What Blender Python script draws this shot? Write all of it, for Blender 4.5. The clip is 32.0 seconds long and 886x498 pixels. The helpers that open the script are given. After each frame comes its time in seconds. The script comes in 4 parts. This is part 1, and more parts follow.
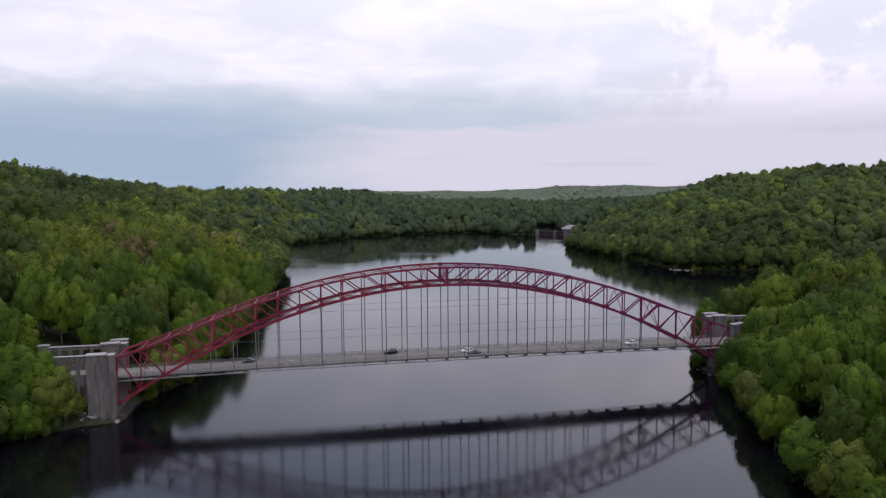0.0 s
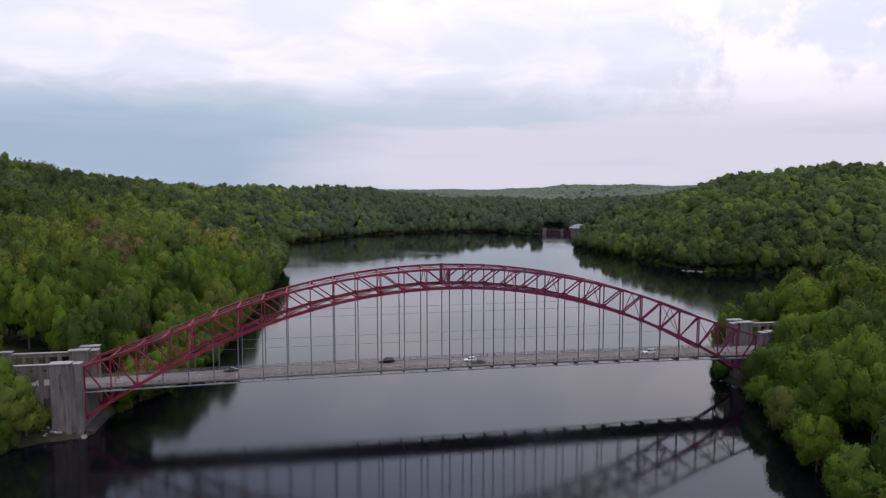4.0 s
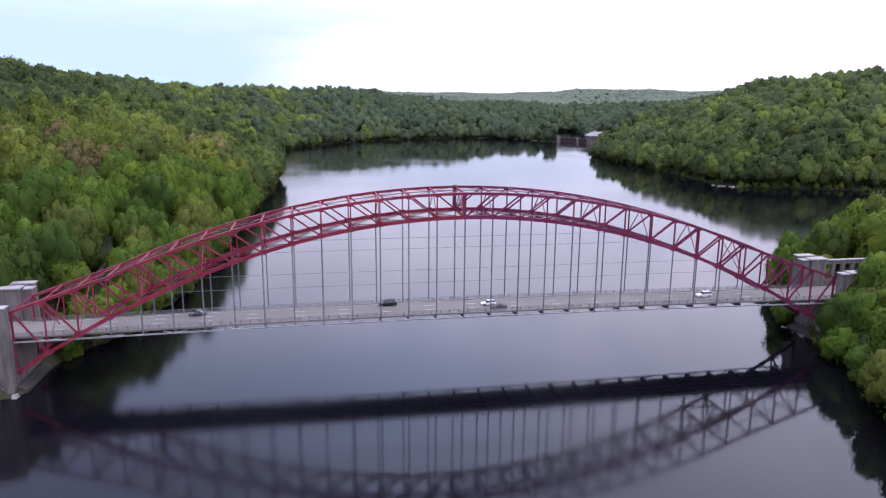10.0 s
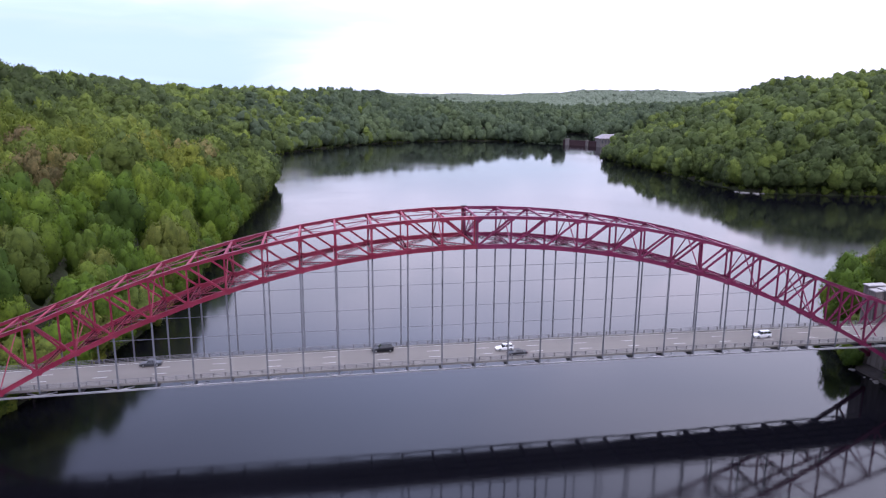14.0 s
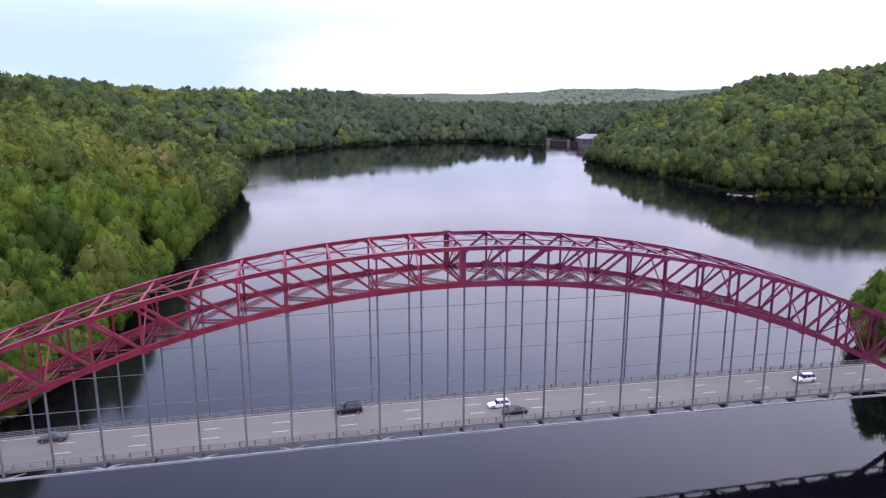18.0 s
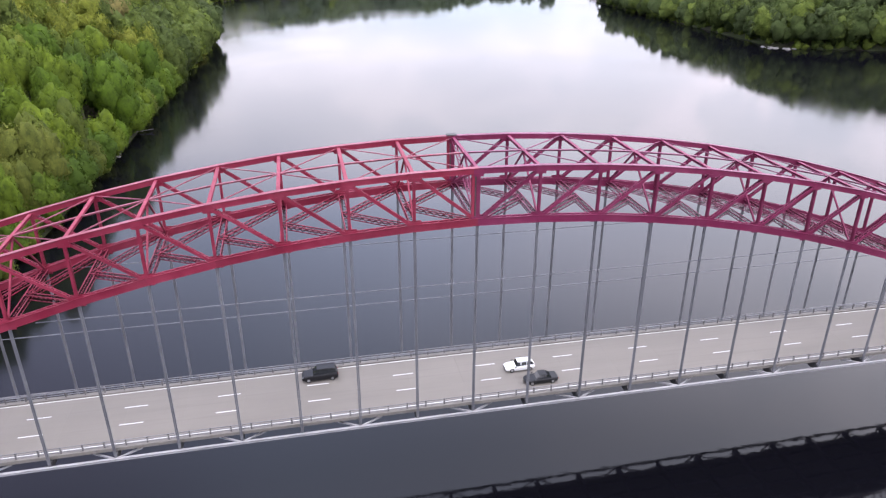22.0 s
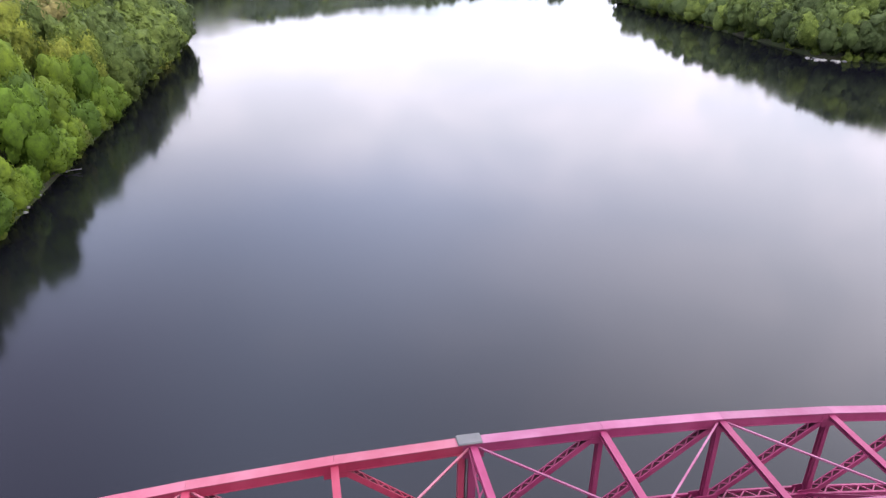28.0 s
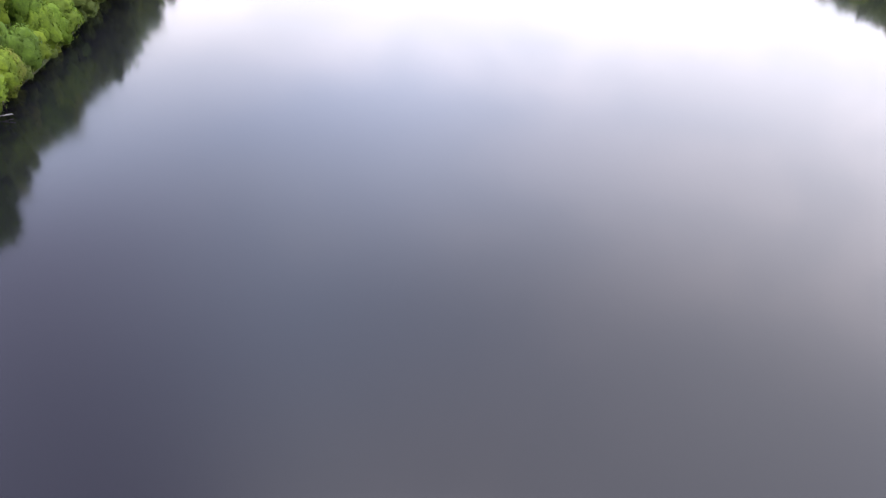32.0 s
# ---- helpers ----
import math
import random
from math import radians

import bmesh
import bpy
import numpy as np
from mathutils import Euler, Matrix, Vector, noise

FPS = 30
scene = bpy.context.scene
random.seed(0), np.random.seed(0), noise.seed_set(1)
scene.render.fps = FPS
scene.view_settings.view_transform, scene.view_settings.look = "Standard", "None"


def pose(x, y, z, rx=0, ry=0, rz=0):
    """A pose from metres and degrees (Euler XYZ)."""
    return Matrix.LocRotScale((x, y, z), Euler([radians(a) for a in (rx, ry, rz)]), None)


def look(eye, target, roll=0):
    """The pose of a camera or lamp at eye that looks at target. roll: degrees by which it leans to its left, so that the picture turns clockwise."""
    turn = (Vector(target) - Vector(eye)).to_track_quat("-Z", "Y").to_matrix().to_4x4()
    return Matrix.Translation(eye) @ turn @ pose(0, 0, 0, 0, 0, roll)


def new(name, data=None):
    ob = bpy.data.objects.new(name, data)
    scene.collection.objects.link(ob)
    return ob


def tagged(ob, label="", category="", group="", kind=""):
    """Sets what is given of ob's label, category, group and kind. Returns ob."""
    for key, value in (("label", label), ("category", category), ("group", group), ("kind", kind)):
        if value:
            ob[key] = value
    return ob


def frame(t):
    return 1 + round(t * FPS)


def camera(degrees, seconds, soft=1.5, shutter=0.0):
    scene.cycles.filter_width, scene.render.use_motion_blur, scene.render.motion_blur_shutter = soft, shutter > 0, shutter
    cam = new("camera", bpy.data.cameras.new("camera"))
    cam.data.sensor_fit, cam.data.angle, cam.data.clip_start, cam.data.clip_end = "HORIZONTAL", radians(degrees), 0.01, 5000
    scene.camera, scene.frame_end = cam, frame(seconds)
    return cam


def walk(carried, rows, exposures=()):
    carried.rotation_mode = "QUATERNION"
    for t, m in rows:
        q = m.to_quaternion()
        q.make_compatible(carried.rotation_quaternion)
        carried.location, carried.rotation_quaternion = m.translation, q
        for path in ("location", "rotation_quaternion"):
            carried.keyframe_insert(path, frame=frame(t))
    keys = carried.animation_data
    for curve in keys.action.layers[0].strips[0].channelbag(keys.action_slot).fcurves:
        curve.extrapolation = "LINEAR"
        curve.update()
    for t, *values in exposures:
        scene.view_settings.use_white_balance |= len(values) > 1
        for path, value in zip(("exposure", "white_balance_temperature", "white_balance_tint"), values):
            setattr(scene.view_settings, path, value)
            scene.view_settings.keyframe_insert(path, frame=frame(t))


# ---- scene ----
cam = camera(64.1, 32.0, soft=1.3)
# seconds, x, y, z, heading, tilt, lean
PATH = [
    (0.0, -51.22, -258.69, 76.80, -11.13, -4.84, -0.41),
    (0.5, -50.34, -256.54, 76.64, -11.10, -4.85, -0.28),
    (1.0, -49.48, -254.31, 76.45, -11.08, -4.87, -0.21),
    (1.5, -48.66, -251.90, 76.23, -10.87, -4.90, -0.17),
    (2.0, -47.86, -249.27, 75.99, -10.82, -4.93, -0.14),
    (2.5, -47.12, -246.42, 75.75, -10.79, -4.94, -0.11),
    (3.0, -46.49, -243.35, 75.54, -10.77, -4.97, -0.03),
    (3.5, -45.97, -240.11, 75.39, -10.73, -4.95, -0.09),
    (5.5, -43.57, -225.62, 74.64, -10.55, -4.93, -0.24),
    (6.0, -43.01, -221.65, 74.65, -10.54, -4.95, -0.12),
    (6.5, -42.54, -217.52, 74.67, -10.52, -4.95, 0.00),
    (7.0, -42.14, -213.34, 74.69, -10.50, -4.96, 0.11),
    (7.5, -41.68, -209.29, 74.70, -10.46, -5.43, 0.16),
    (8.0, -41.13, -205.44, 74.76, -10.37, -9.30, 0.24),
    (8.5, -40.55, -201.75, 74.86, -10.29, -12.51, 0.33),
    (9.0, -39.99, -198.02, 74.93, -10.28, -12.64, 0.45),
    (9.5, -39.41, -194.05, 74.92, -10.21, -12.62, 0.44),
    (10.0, -38.82, -189.88, 74.92, -10.18, -12.60, 0.49),
    (10.5, -38.22, -185.58, 74.97, -10.16, -12.56, 0.39),
    (11.0, -37.59, -181.09, 75.04, -10.14, -12.57, 0.54),
    (11.5, -36.83, -176.47, 75.09, -10.06, -12.50, 0.41),
    (12.0, -36.04, -171.93, 75.11, -10.00, -12.51, 0.43),
    (12.5, -35.30, -167.44, 75.07, -9.96, -12.50, 0.45),
    (13.0, -34.57, -162.98, 75.00, -9.91, -12.48, 0.43),
    (13.5, -33.81, -158.66, 74.89, -9.88, -12.50, 0.45),
    (14.0, -33.05, -154.54, 74.76, -9.81, -12.50, 0.36),
    (14.5, -32.32, -150.55, 74.64, -9.89, -12.49, 0.38),
    (16.5, -29.61, -134.98, 74.53, -9.93, -12.46, 0.15),
    (17.0, -28.87, -130.93, 74.50, -9.88, -12.47, 0.13),
    (17.5, -28.12, -126.81, 74.48, -11.41, -12.47, 0.05),
    (18.0, -27.41, -122.66, 74.48, -11.54, -12.48, -0.05),
    (18.5, -26.81, -118.52, 74.55, -11.58, -12.53, -0.04),
    (19.0, -26.26, -114.35, 74.52, -11.59, -12.53, 0.05),
    (19.5, -25.51, -109.92, 74.32, -11.64, -12.41, -0.03),
    (20.0, -24.44, -104.94, 74.15, -11.60, -14.29, -0.03),
    (20.5, -23.32, -99.58, 74.11, -11.57, -17.27, -0.08),
    (21.0, -22.28, -94.11, 74.10, -11.61, -19.32, -0.08),
    (21.5, -21.07, -88.47, 74.16, -11.63, -22.31, -0.04),
    (22.0, -19.87, -82.97, 74.26, -11.66, -24.69, 0.07),
    (22.5, -18.92, -77.90, 74.41, -11.73, -25.03, 0.20),
    (23.0, -17.93, -73.10, 74.60, -11.74, -25.13, 0.18),
    (23.5, -16.80, -68.55, 74.68, -11.70, -25.20, 0.16),
    (24.0, -15.66, -63.99, 74.67, -11.68, -25.18, 0.18),
    (24.5, -14.66, -59.19, 74.65, -11.67, -25.23, 0.17),
    (25.0, -13.83, -54.13, 74.58, -11.72, -25.34, 0.25),
    (25.5, -12.95, -48.75, 74.41, -11.75, -25.32, 0.30),
    (26.0, -11.94, -43.23, 74.29, -11.75, -25.30, 0.40),
    (26.5, -10.97, -37.88, 74.38, -11.79, -25.36, 0.41),
    (28.5, -7.00, -17.81, 75.15, -11.75, -25.54, 0.86),
    (29.0, -5.92, -12.69, 75.16, -11.69, -25.59, 0.90),
    (29.5, -4.76, -7.55, 75.13, -11.64, -25.62, 0.90),
    (30.0, -3.49, -2.40, 75.05, -11.55, -25.62, 0.88),
    (30.5, -2.23, 2.63, 74.96, -11.44, -25.62, 0.85),
    (31.0, -1.04, 7.53, 74.85, -11.31, -25.61, 0.75),
    (31.5, 0.14, 12.42, 74.75, -11.09, -27.46, 0.75),
    (32.0, 1.35, 17.35, 74.65, -10.81, -33.71, 0.75),
]
# seconds, stops, white balance in kelvin and tint
EXPOSURE = [
    (0, -0.98, 6220, 20), (7.2, -0.95, 6220, 20), (8.1, -0.84, 6150, 21), (8.9, -0.18, 5800, 26), (10, -0.07, 5780, 28), (13, -0.05, 5780, 28), (19, -0.12, 5780, 28),
    (20, -0.1, 5780, 28), (21, 0.2, 6050, 23), (22.2, 0.5, 6300, 20), (26.5, 0.72, 6300, 20), (28.5, 0.8, 6250, 20), (31, 0.84, 6250, 20), (32, 1.24, 6400, 19),
]
walk(
    cam,
    [(t, pose(x, y, z, 90 + tilt, 0, heading) @ pose(0, 0, 0, 0, 0, lean)) for t, x, y, z, heading, tilt, lean in PATH],
    exposures=EXPOSURE,
)

# ---- sky and sun ----
SUN_HEIGHT, SUN_HEADING = radians(63), radians(205)
world = bpy.data.worlds.new("overcast_sky")
scene.world = world
world.use_nodes = True
wn, wl = world.node_tree.nodes, world.node_tree.links
wn.clear()


def wnode(kind, **values):
    n = wn.new(kind)
    for key, value in values.items():
        n.inputs[key.replace("_", " ")].default_value = value
    return n


def wmath(op, a, b=None, c=None, clamp=False):
    n = wn.new("ShaderNodeMath")
    n.operation, n.use_clamp = op, clamp
    for slot, v in enumerate((a, b, c)):
        if v is None:
            continue
        if isinstance(v, (int, float)):
            n.inputs[slot].default_value = v
        else:
            wl.new(v, n.inputs[slot])
    return n.outputs[0]


def wramp(value, low, high):
    n = wn.new("ShaderNodeMapRange")
    n.interpolation_type = "SMOOTHSTEP"
    wl.new(value, n.inputs["Value"])
    n.inputs["From Min"].default_value, n.inputs["From Max"].default_value = low, high
    return n.outputs["Result"]


def wmix(factor, a, b):
    n = wn.new("ShaderNodeMix")
    n.data_type = "RGBA"
    wl.new(factor, n.inputs["Factor"])
    for slot, v in (("A", a), ("B", b)):
        s = [i for i in n.inputs if i.name == slot and i.type == "RGBA"][0]
        if isinstance(v, tuple):
            s.default_value = (*v, 1)
        else:
            wl.new(v, s)
    return [o for o in n.outputs if o.type == "RGBA"][0]


sky = wn.new("ShaderNodeTexSky")
sky.sky_type, sky.sun_disc = "NISHITA", False
sky.sun_elevation, sky.sun_rotation = SUN_HEIGHT, SUN_HEADING
sky_light = wn.new("ShaderNodeVectorMath")
sky_light.operation = "SCALE"
wl.new(sky.outputs[0], sky_light.inputs[0])
sky_light.inputs["Scale"].default_value = 0.13
coord = wn.new("ShaderNodeTexCoord")
split = wn.new("ShaderNodeSeparateXYZ")
wl.new(coord.outputs["Generated"], split.inputs[0])
dx, dy, dz = split.outputs
up = wmath("ADD", wmath("MAXIMUM", dz, 0.0), 0.16)
flat = wn.new("ShaderNodeCombineXYZ")
wl.new(wmath("DIVIDE", dx, up), flat.inputs[0])
wl.new(wmath("DIVIDE", dy, up), flat.inputs[1])
# broad layers of stratus, and a finer billow
layer = wnode("ShaderNodeTexNoise", Scale=0.55, Detail=5.0, Roughness=0.5, Distortion=0.4)
wl.new(flat.outputs[0], layer.inputs["Vector"])
billow = wnode("ShaderNodeTexNoise", Scale=2.3, Detail=7.0, Roughness=0.55, Distortion=0.6)
wl.new(flat.outputs[0], billow.inputs["Vector"])
heading = wmath("ARCTAN2", dx, dy)
wander = wmath("ADD", heading, wmath("MULTIPLY", wmath("SUBTRACT", layer.outputs[0], 0.5), 0.5))
rise = wmath("ADD", dz, wmath("MULTIPLY", wmath("SUBTRACT", billow.outputs[0], 0.5), 0.035))
# long streaks, flattened by distance
long = wn.new("ShaderNodeCombineXYZ")
wl.new(wmath("MULTIPLY", heading, 1.6), long.inputs[0])
wl.new(wmath("MULTIPLY", dz, 14.0), long.inputs[1])
streak = wnode("ShaderNodeTexNoise", Scale=1.6, Detail=5.0, Roughness=0.5, Distortion=0.3)
wl.new(long.outputs[0], streak.inputs["Vector"])
shade = wmix(wramp(billow.outputs[0], 0.36, 0.64), (1.62, 1.66, 1.76), (1.88, 1.87, 1.94))
shade = wmix(wmath("MULTIPLY", wramp(layer.outputs[0], 0.52, 0.36), wramp(dz, 0.1, 0.2)), shade, (1.54, 1.62, 1.75))
shade = wmix(wramp(dz, 0.16, 0.07), shade, (1.35, 1.35, 1.45))
shade = wmix(wmath("MULTIPLY", wmath("MULTIPLY", wramp(streak.outputs[0], 0.5, 0.64), wramp(dz, 0.2, 0.1)), 0.4), shade, (1.12, 1.15, 1.28))
# the grey-blue underside of a cloud sheet, with a sharp lower edge
sheet = wmath("MULTIPLY", wmath("MULTIPLY", wramp(rise, 0.078, 0.09), wramp(rise, 0.16, 0.1)), wramp(wander, 0.46, 0.3))
shade = wmix(wmath("MULTIPLY", sheet, 0.75), shade, (0.98, 1.2, 1.32))
# the clearer air lies low in the north-west
thin = wmix(wramp(dz, 0.9, -0.25), sky_light.outputs[0], (0.69, 0.97, 1.21))
thin = wmix(wmath("MULTIPLY", wramp(streak.outputs[0], 0.5, 0.7), 0.4), thin, (0.9, 1.14, 1.3))
clear = wmath("MULTIPLY", wramp(wander, 0.16, -0.14), wmath("MULTIPLY", wramp(rise, 0.155, 0.06), wramp(dz, -0.08, 0.0)), clamp=True)
dome = wmix(wmath("MULTIPLY", clear, 0.92), shade, thin)
# thinner, bluer cloud stands high in the west
veil = wmath("MULTIPLY", wmath("MULTIPLY", wramp(heading, 0.9, -0.1), wmath("MULTIPLY", wramp(dz, 0.24, 0.4), wramp(dz, 0.9, 0.62))), wramp(layer.outputs[0], 0.78, 0.5))
dome = wmix(wmath("MULTIPLY", veil, 0.85), dome, (1.02, 1.24, 1.66))
# unseen dark patch added to the western sky to darken the water's mirror
dim_west = wmath("MULTIPLY", wramp(heading, -0.02, -0.5), wmath("MULTIPLY", wramp(dz, 0.34, 0.52), wramp(dz, 0.97, 0.75)))
dome = wmix(wmath("MULTIPLY", dim_west, 0.85), dome, (0.58, 0.6, 0.86))
# a bank of cumulus low in the north-east
bank = wmath("MULTIPLY", wramp(wmath("ABSOLUTE", wmath("SUBTRACT", heading, 0.66)), 0.42, 0.05), wramp(wmath("ABSOLUTE", wmath("SUBTRACT", dz, 0.2)), 0.13, 0.03))
puff = wnode("ShaderNodeTexNoise", Scale=9.0, Detail=8.0, Roughness=0.6)
wl.new(coord.outputs["Generated"], puff.inputs["Vector"])
bank = wmath("MULTIPLY", bank, wramp(puff.outputs[0], 0.46, 0.56))
dome = wmix(wmath("MULTIPLY", bank, 0.8), dome, (2.1, 2.02, 2.1))
# brightness added above the north-eastern hills for the water, and unseen overhead for light
lift = wn.new("ShaderNodeVectorMath")
lift.operation = "SCALE"
wl.new(dome, lift.inputs[0])
glow = wmath("MULTIPLY", wmath("MULTIPLY", wramp(heading, -0.2, 0.2), wmath("MULTIPLY", wramp(dz, 0.64, 0.44), wramp(dz, 0.18, 0.36))), 0.34)
glow = wmath("ADD", glow, wmath("MULTIPLY", wmath("MULTIPLY", wramp(heading, 0.15, 0.75), wramp(dz, 0.4, 0.6)), 0.08))
glow = wmath("ADD", glow, wmath("MULTIPLY", wramp(dz, 0.78, 1.0), 1.9))
wl.new(wmath("ADD", glow, 1.0), lift.inputs["Scale"])
back = wn.new("ShaderNodeBackground")
wl.new(lift.outputs[0], back.inputs["Color"])
back.inputs["Strength"].default_value = 1.0
wl.new(back.outputs[0], wn.new("ShaderNodeOutputWorld").inputs["Surface"])

sun = new("sun", bpy.data.lights.new("sun", "SUN"))
sun.data.energy, sun.data.angle, sun.data.color = 0.75, radians(14), (1.0, 0.96, 0.9)
sun.matrix_world = look(
    (0, 0, 300),
    (-math.sin(SUN_HEADING) * math.cos(SUN_HEIGHT), -math.cos(SUN_HEADING) * math.cos(SUN_HEIGHT), 300 - math.sin(SUN_HEIGHT)),
)

# ---- materials ----


class Mat:
    """A principled material with a few shortcuts for its nodes."""

    def __init__(self, name, colour, rough=0.6, metal=0.0, spec=0.5):
        self.m = bpy.data.materials.new(name)
        self.m.use_nodes = True
        self.n, self.l = self.m.node_tree.nodes, self.m.node_tree.links
        self.b = self.n["Principled BSDF"]
        self.b.inputs["Base Color"].default_value = (*colour, 1)
        self.b.inputs["Roughness"].default_value, self.b.inputs["Metallic"].default_value = rough, metal
        self.b.inputs["Specular IOR Level"].default_value = spec
        self.colour = colour
        self.last = None
        self.co = self.n.new("ShaderNodeTexCoord").outputs["Object"]

    def noise(self, scale, detail=4.0, rough=0.55, stretch=None, distort=0.0):
        t = self.n.new("ShaderNodeTexNoise")
        t.inputs["Scale"].default_value, t.inputs["Detail"].default_value = scale, detail
        t.inputs["Roughness"].default_value, t.inputs["Distortion"].default_value = rough, distort
        src = self.co
        if stretch:
            g = self.n.new("ShaderNodeMapping")
            g.inputs["Scale"].default_value = stretch
            self.l.new(src, g.inputs[0])
            src = g.outputs[0]
        self.l.new(src, t.inputs["Vector"])
        return t.outputs[0]

    def ramp(self, value, low, high, to_low=0.0, to_high=1.0):
        r = self.n.new("ShaderNodeMapRange")
        self.l.new(value, r.inputs["Value"])
        for key, v in (("From Min", low), ("From Max", high), ("To Min", to_low), ("To Max", to_high)):
            r.inputs[key].default_value = v
        return r.outputs["Result"]

    def blend(self, factor, other, mode="MIX"):
        """Lay another colour over what the base colour is so far."""
        x = self.n.new("ShaderNodeMix")
        x.data_type, x.blend_type = "RGBA", mode
        if isinstance(factor, (int, float)):
            x.inputs["Factor"].default_value = factor
        else:
            self.l.new(factor, x.inputs["Factor"])
        a, b = [i for i in x.inputs if i.type == "RGBA"]
        if self.last is None:
            a.default_value = (*self.colour, 1)
        else:
            self.l.new(self.last, a)
        if isinstance(other, tuple):
            b.default_value = (*other, 1)
        else:
            self.l.new(other, b)
        self.last = [o for o in x.outputs if o.type == "RGBA"][0]
        self.l.new(self.last, self.b.inputs["Base Color"])
        return self

    def vary(self, source, low, high):
        """Scale the value of the colour by a random number per object or island."""
        g = self.n.new("ShaderNodeHueSaturation")
        self.l.new(self.ramp(source, 0, 1, low, high), g.inputs["Value"])
        if self.last is None:
            g.inputs["Color"].default_value = (*self.colour, 1)
        else:
            self.l.new(self.last, g.inputs["Color"])
        self.last = g.outputs[0]
        self.l.new(self.last, self.b.inputs["Base Color"])
        return self

    def each(self):
        return self.n.new("ShaderNodeObjectInfo").outputs["Random"]

    def island(self):
        return self.n.new("ShaderNodeNewGeometry").outputs["Random Per Island"]

    def bump(self, height, strength, distance):
        b = self.n.new("ShaderNodeBump")
        b.inputs["Strength"].default_value, b.inputs["Distance"].default_value = strength, distance
        self.l.new(height, b.inputs["Height"])
        self.l.new(b.outputs[0], self.b.inputs["Normal"])
        return self

    def gloss(self, value, low, high, to_low, to_high):
        self.l.new(self.ramp(value, low, high, to_low, to_high), self.b.inputs["Roughness"])
        return self


def paint(name, colour, faded):
    p = Mat(name, colour, 0.42)
    p.blend(p.ramp(p.noise(0.35, 5), 0.35, 0.7), faded)
    p.blend(p.ramp(p.noise(3.0, 6, 0.65), 0.62, 0.78, 0, 0.5), (0.12, 0.05, 0.035))
    p.vary(p.each(), 0.88, 1.1)
    p.gloss(p.noise(2.2), 0.3, 0.7, 0.42, 0.62)
    p.b.inputs["Specular IOR Level"].default_value = 0.3
    return p.m


RED = paint("red_bridge_paint", (0.19, 0.012, 0.034), (0.25, 0.032, 0.06))
MAGENTA = paint("magenta_bridge_paint", (0.145, 0.012, 0.05), (0.19, 0.03, 0.076))
# Paler copies of both paints: sky light on top put into the colour.
RED_SKYLIT = paint("chalky_faded_red_paint", (0.215, 0.045, 0.07), (0.27, 0.095, 0.125))
MAGENTA_SKYLIT = paint("chalky_faded_magenta_paint", (0.16, 0.036, 0.08), (0.215, 0.08, 0.135))
# Dark colour that paints the shade inside laced members.
shade_paint = Mat("grimy_dark_paint", (0.03, 0.009, 0.014), 0.95, spec=0.05)
shade_paint.blend(shade_paint.ramp(shade_paint.noise(0.8, 5), 0.4, 0.7), (0.05, 0.016, 0.022))
SHADE_PAINT = shade_paint.m
RAIL = paint("pale_rail_paint", (0.18, 0.178, 0.182), (0.22, 0.216, 0.218))
POST_PAINT = paint("dull_post_paint", (0.12, 0.112, 0.11), (0.16, 0.15, 0.145))
GREY_STEEL = paint("grey_steel_paint", (0.27, 0.268, 0.275), (0.34, 0.335, 0.34))
ROPE = paint("galvanised_rope", (0.115, 0.118, 0.13), (0.165, 0.168, 0.18))
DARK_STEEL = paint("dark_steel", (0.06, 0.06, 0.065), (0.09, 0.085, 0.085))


def concrete(name, colour, streak):
    c = Mat(name, colour, 0.85, spec=0.3)
    c.blend(c.ramp(c.noise(0.25, 5), 0.35, 0.7), tuple(v * 0.8 for v in colour))
    c.blend(c.ramp(c.noise(1.1, 6, 0.6, (1.0, 1.0, 0.12)), 0.44, 0.66, 0, 0.8), streak)
    c.blend(c.ramp(c.noise(9.0, 4), 0.4, 0.75, 0, 0.3), tuple(v * 0.6 for v in colour))
    c.bump(c.noise(14.0, 5), 0.35, 0.03)
    return c.m


CONCRETE = concrete("weathered_concrete", (0.185, 0.168, 0.158), (0.07, 0.06, 0.053))
DARK_CONCRETE = concrete("damp_dark_concrete", (0.07, 0.062, 0.058), (0.04, 0.036, 0.034))
KERB = concrete("pale_kerb_concrete", (0.205, 0.193, 0.174), (0.165, 0.155, 0.14))
CAP = concrete("pale_concrete_cap", (0.36, 0.345, 0.335), (0.24, 0.23, 0.225))
road = Mat("worn_road_concrete", (0.186, 0.172, 0.15), 0.85, spec=0.3)
road.blend(road.ramp(road.noise(0.12, 4, 0.5, (0.25, 1.5, 1)), 0.4, 0.65), (0.162, 0.15, 0.131))
road.blend(road.ramp(road.noise(0.8, 5, 0.6, (0.1, 3.0, 1)), 0.52, 0.7, 0, 0.5), (0.15, 0.138, 0.125))
road.blend(road.ramp(road.noise(6.0, 5), 0.45, 0.8, 0, 0.35), (0.15, 0.142, 0.142))
road.vary(road.each(), 0.985, 1.015)
ROAD = road.m
MARK = Mat("white_road_paint", (0.6, 0.6, 0.58), 0.7).m
asphalt = Mat("asphalt", (0.07, 0.07, 0.072), 0.9)
asphalt.blend(asphalt.ramp(asphalt.noise(0.5, 5), 0.4, 0.7), (0.1, 0.098, 0.095))
ASPHALT = asphalt.m

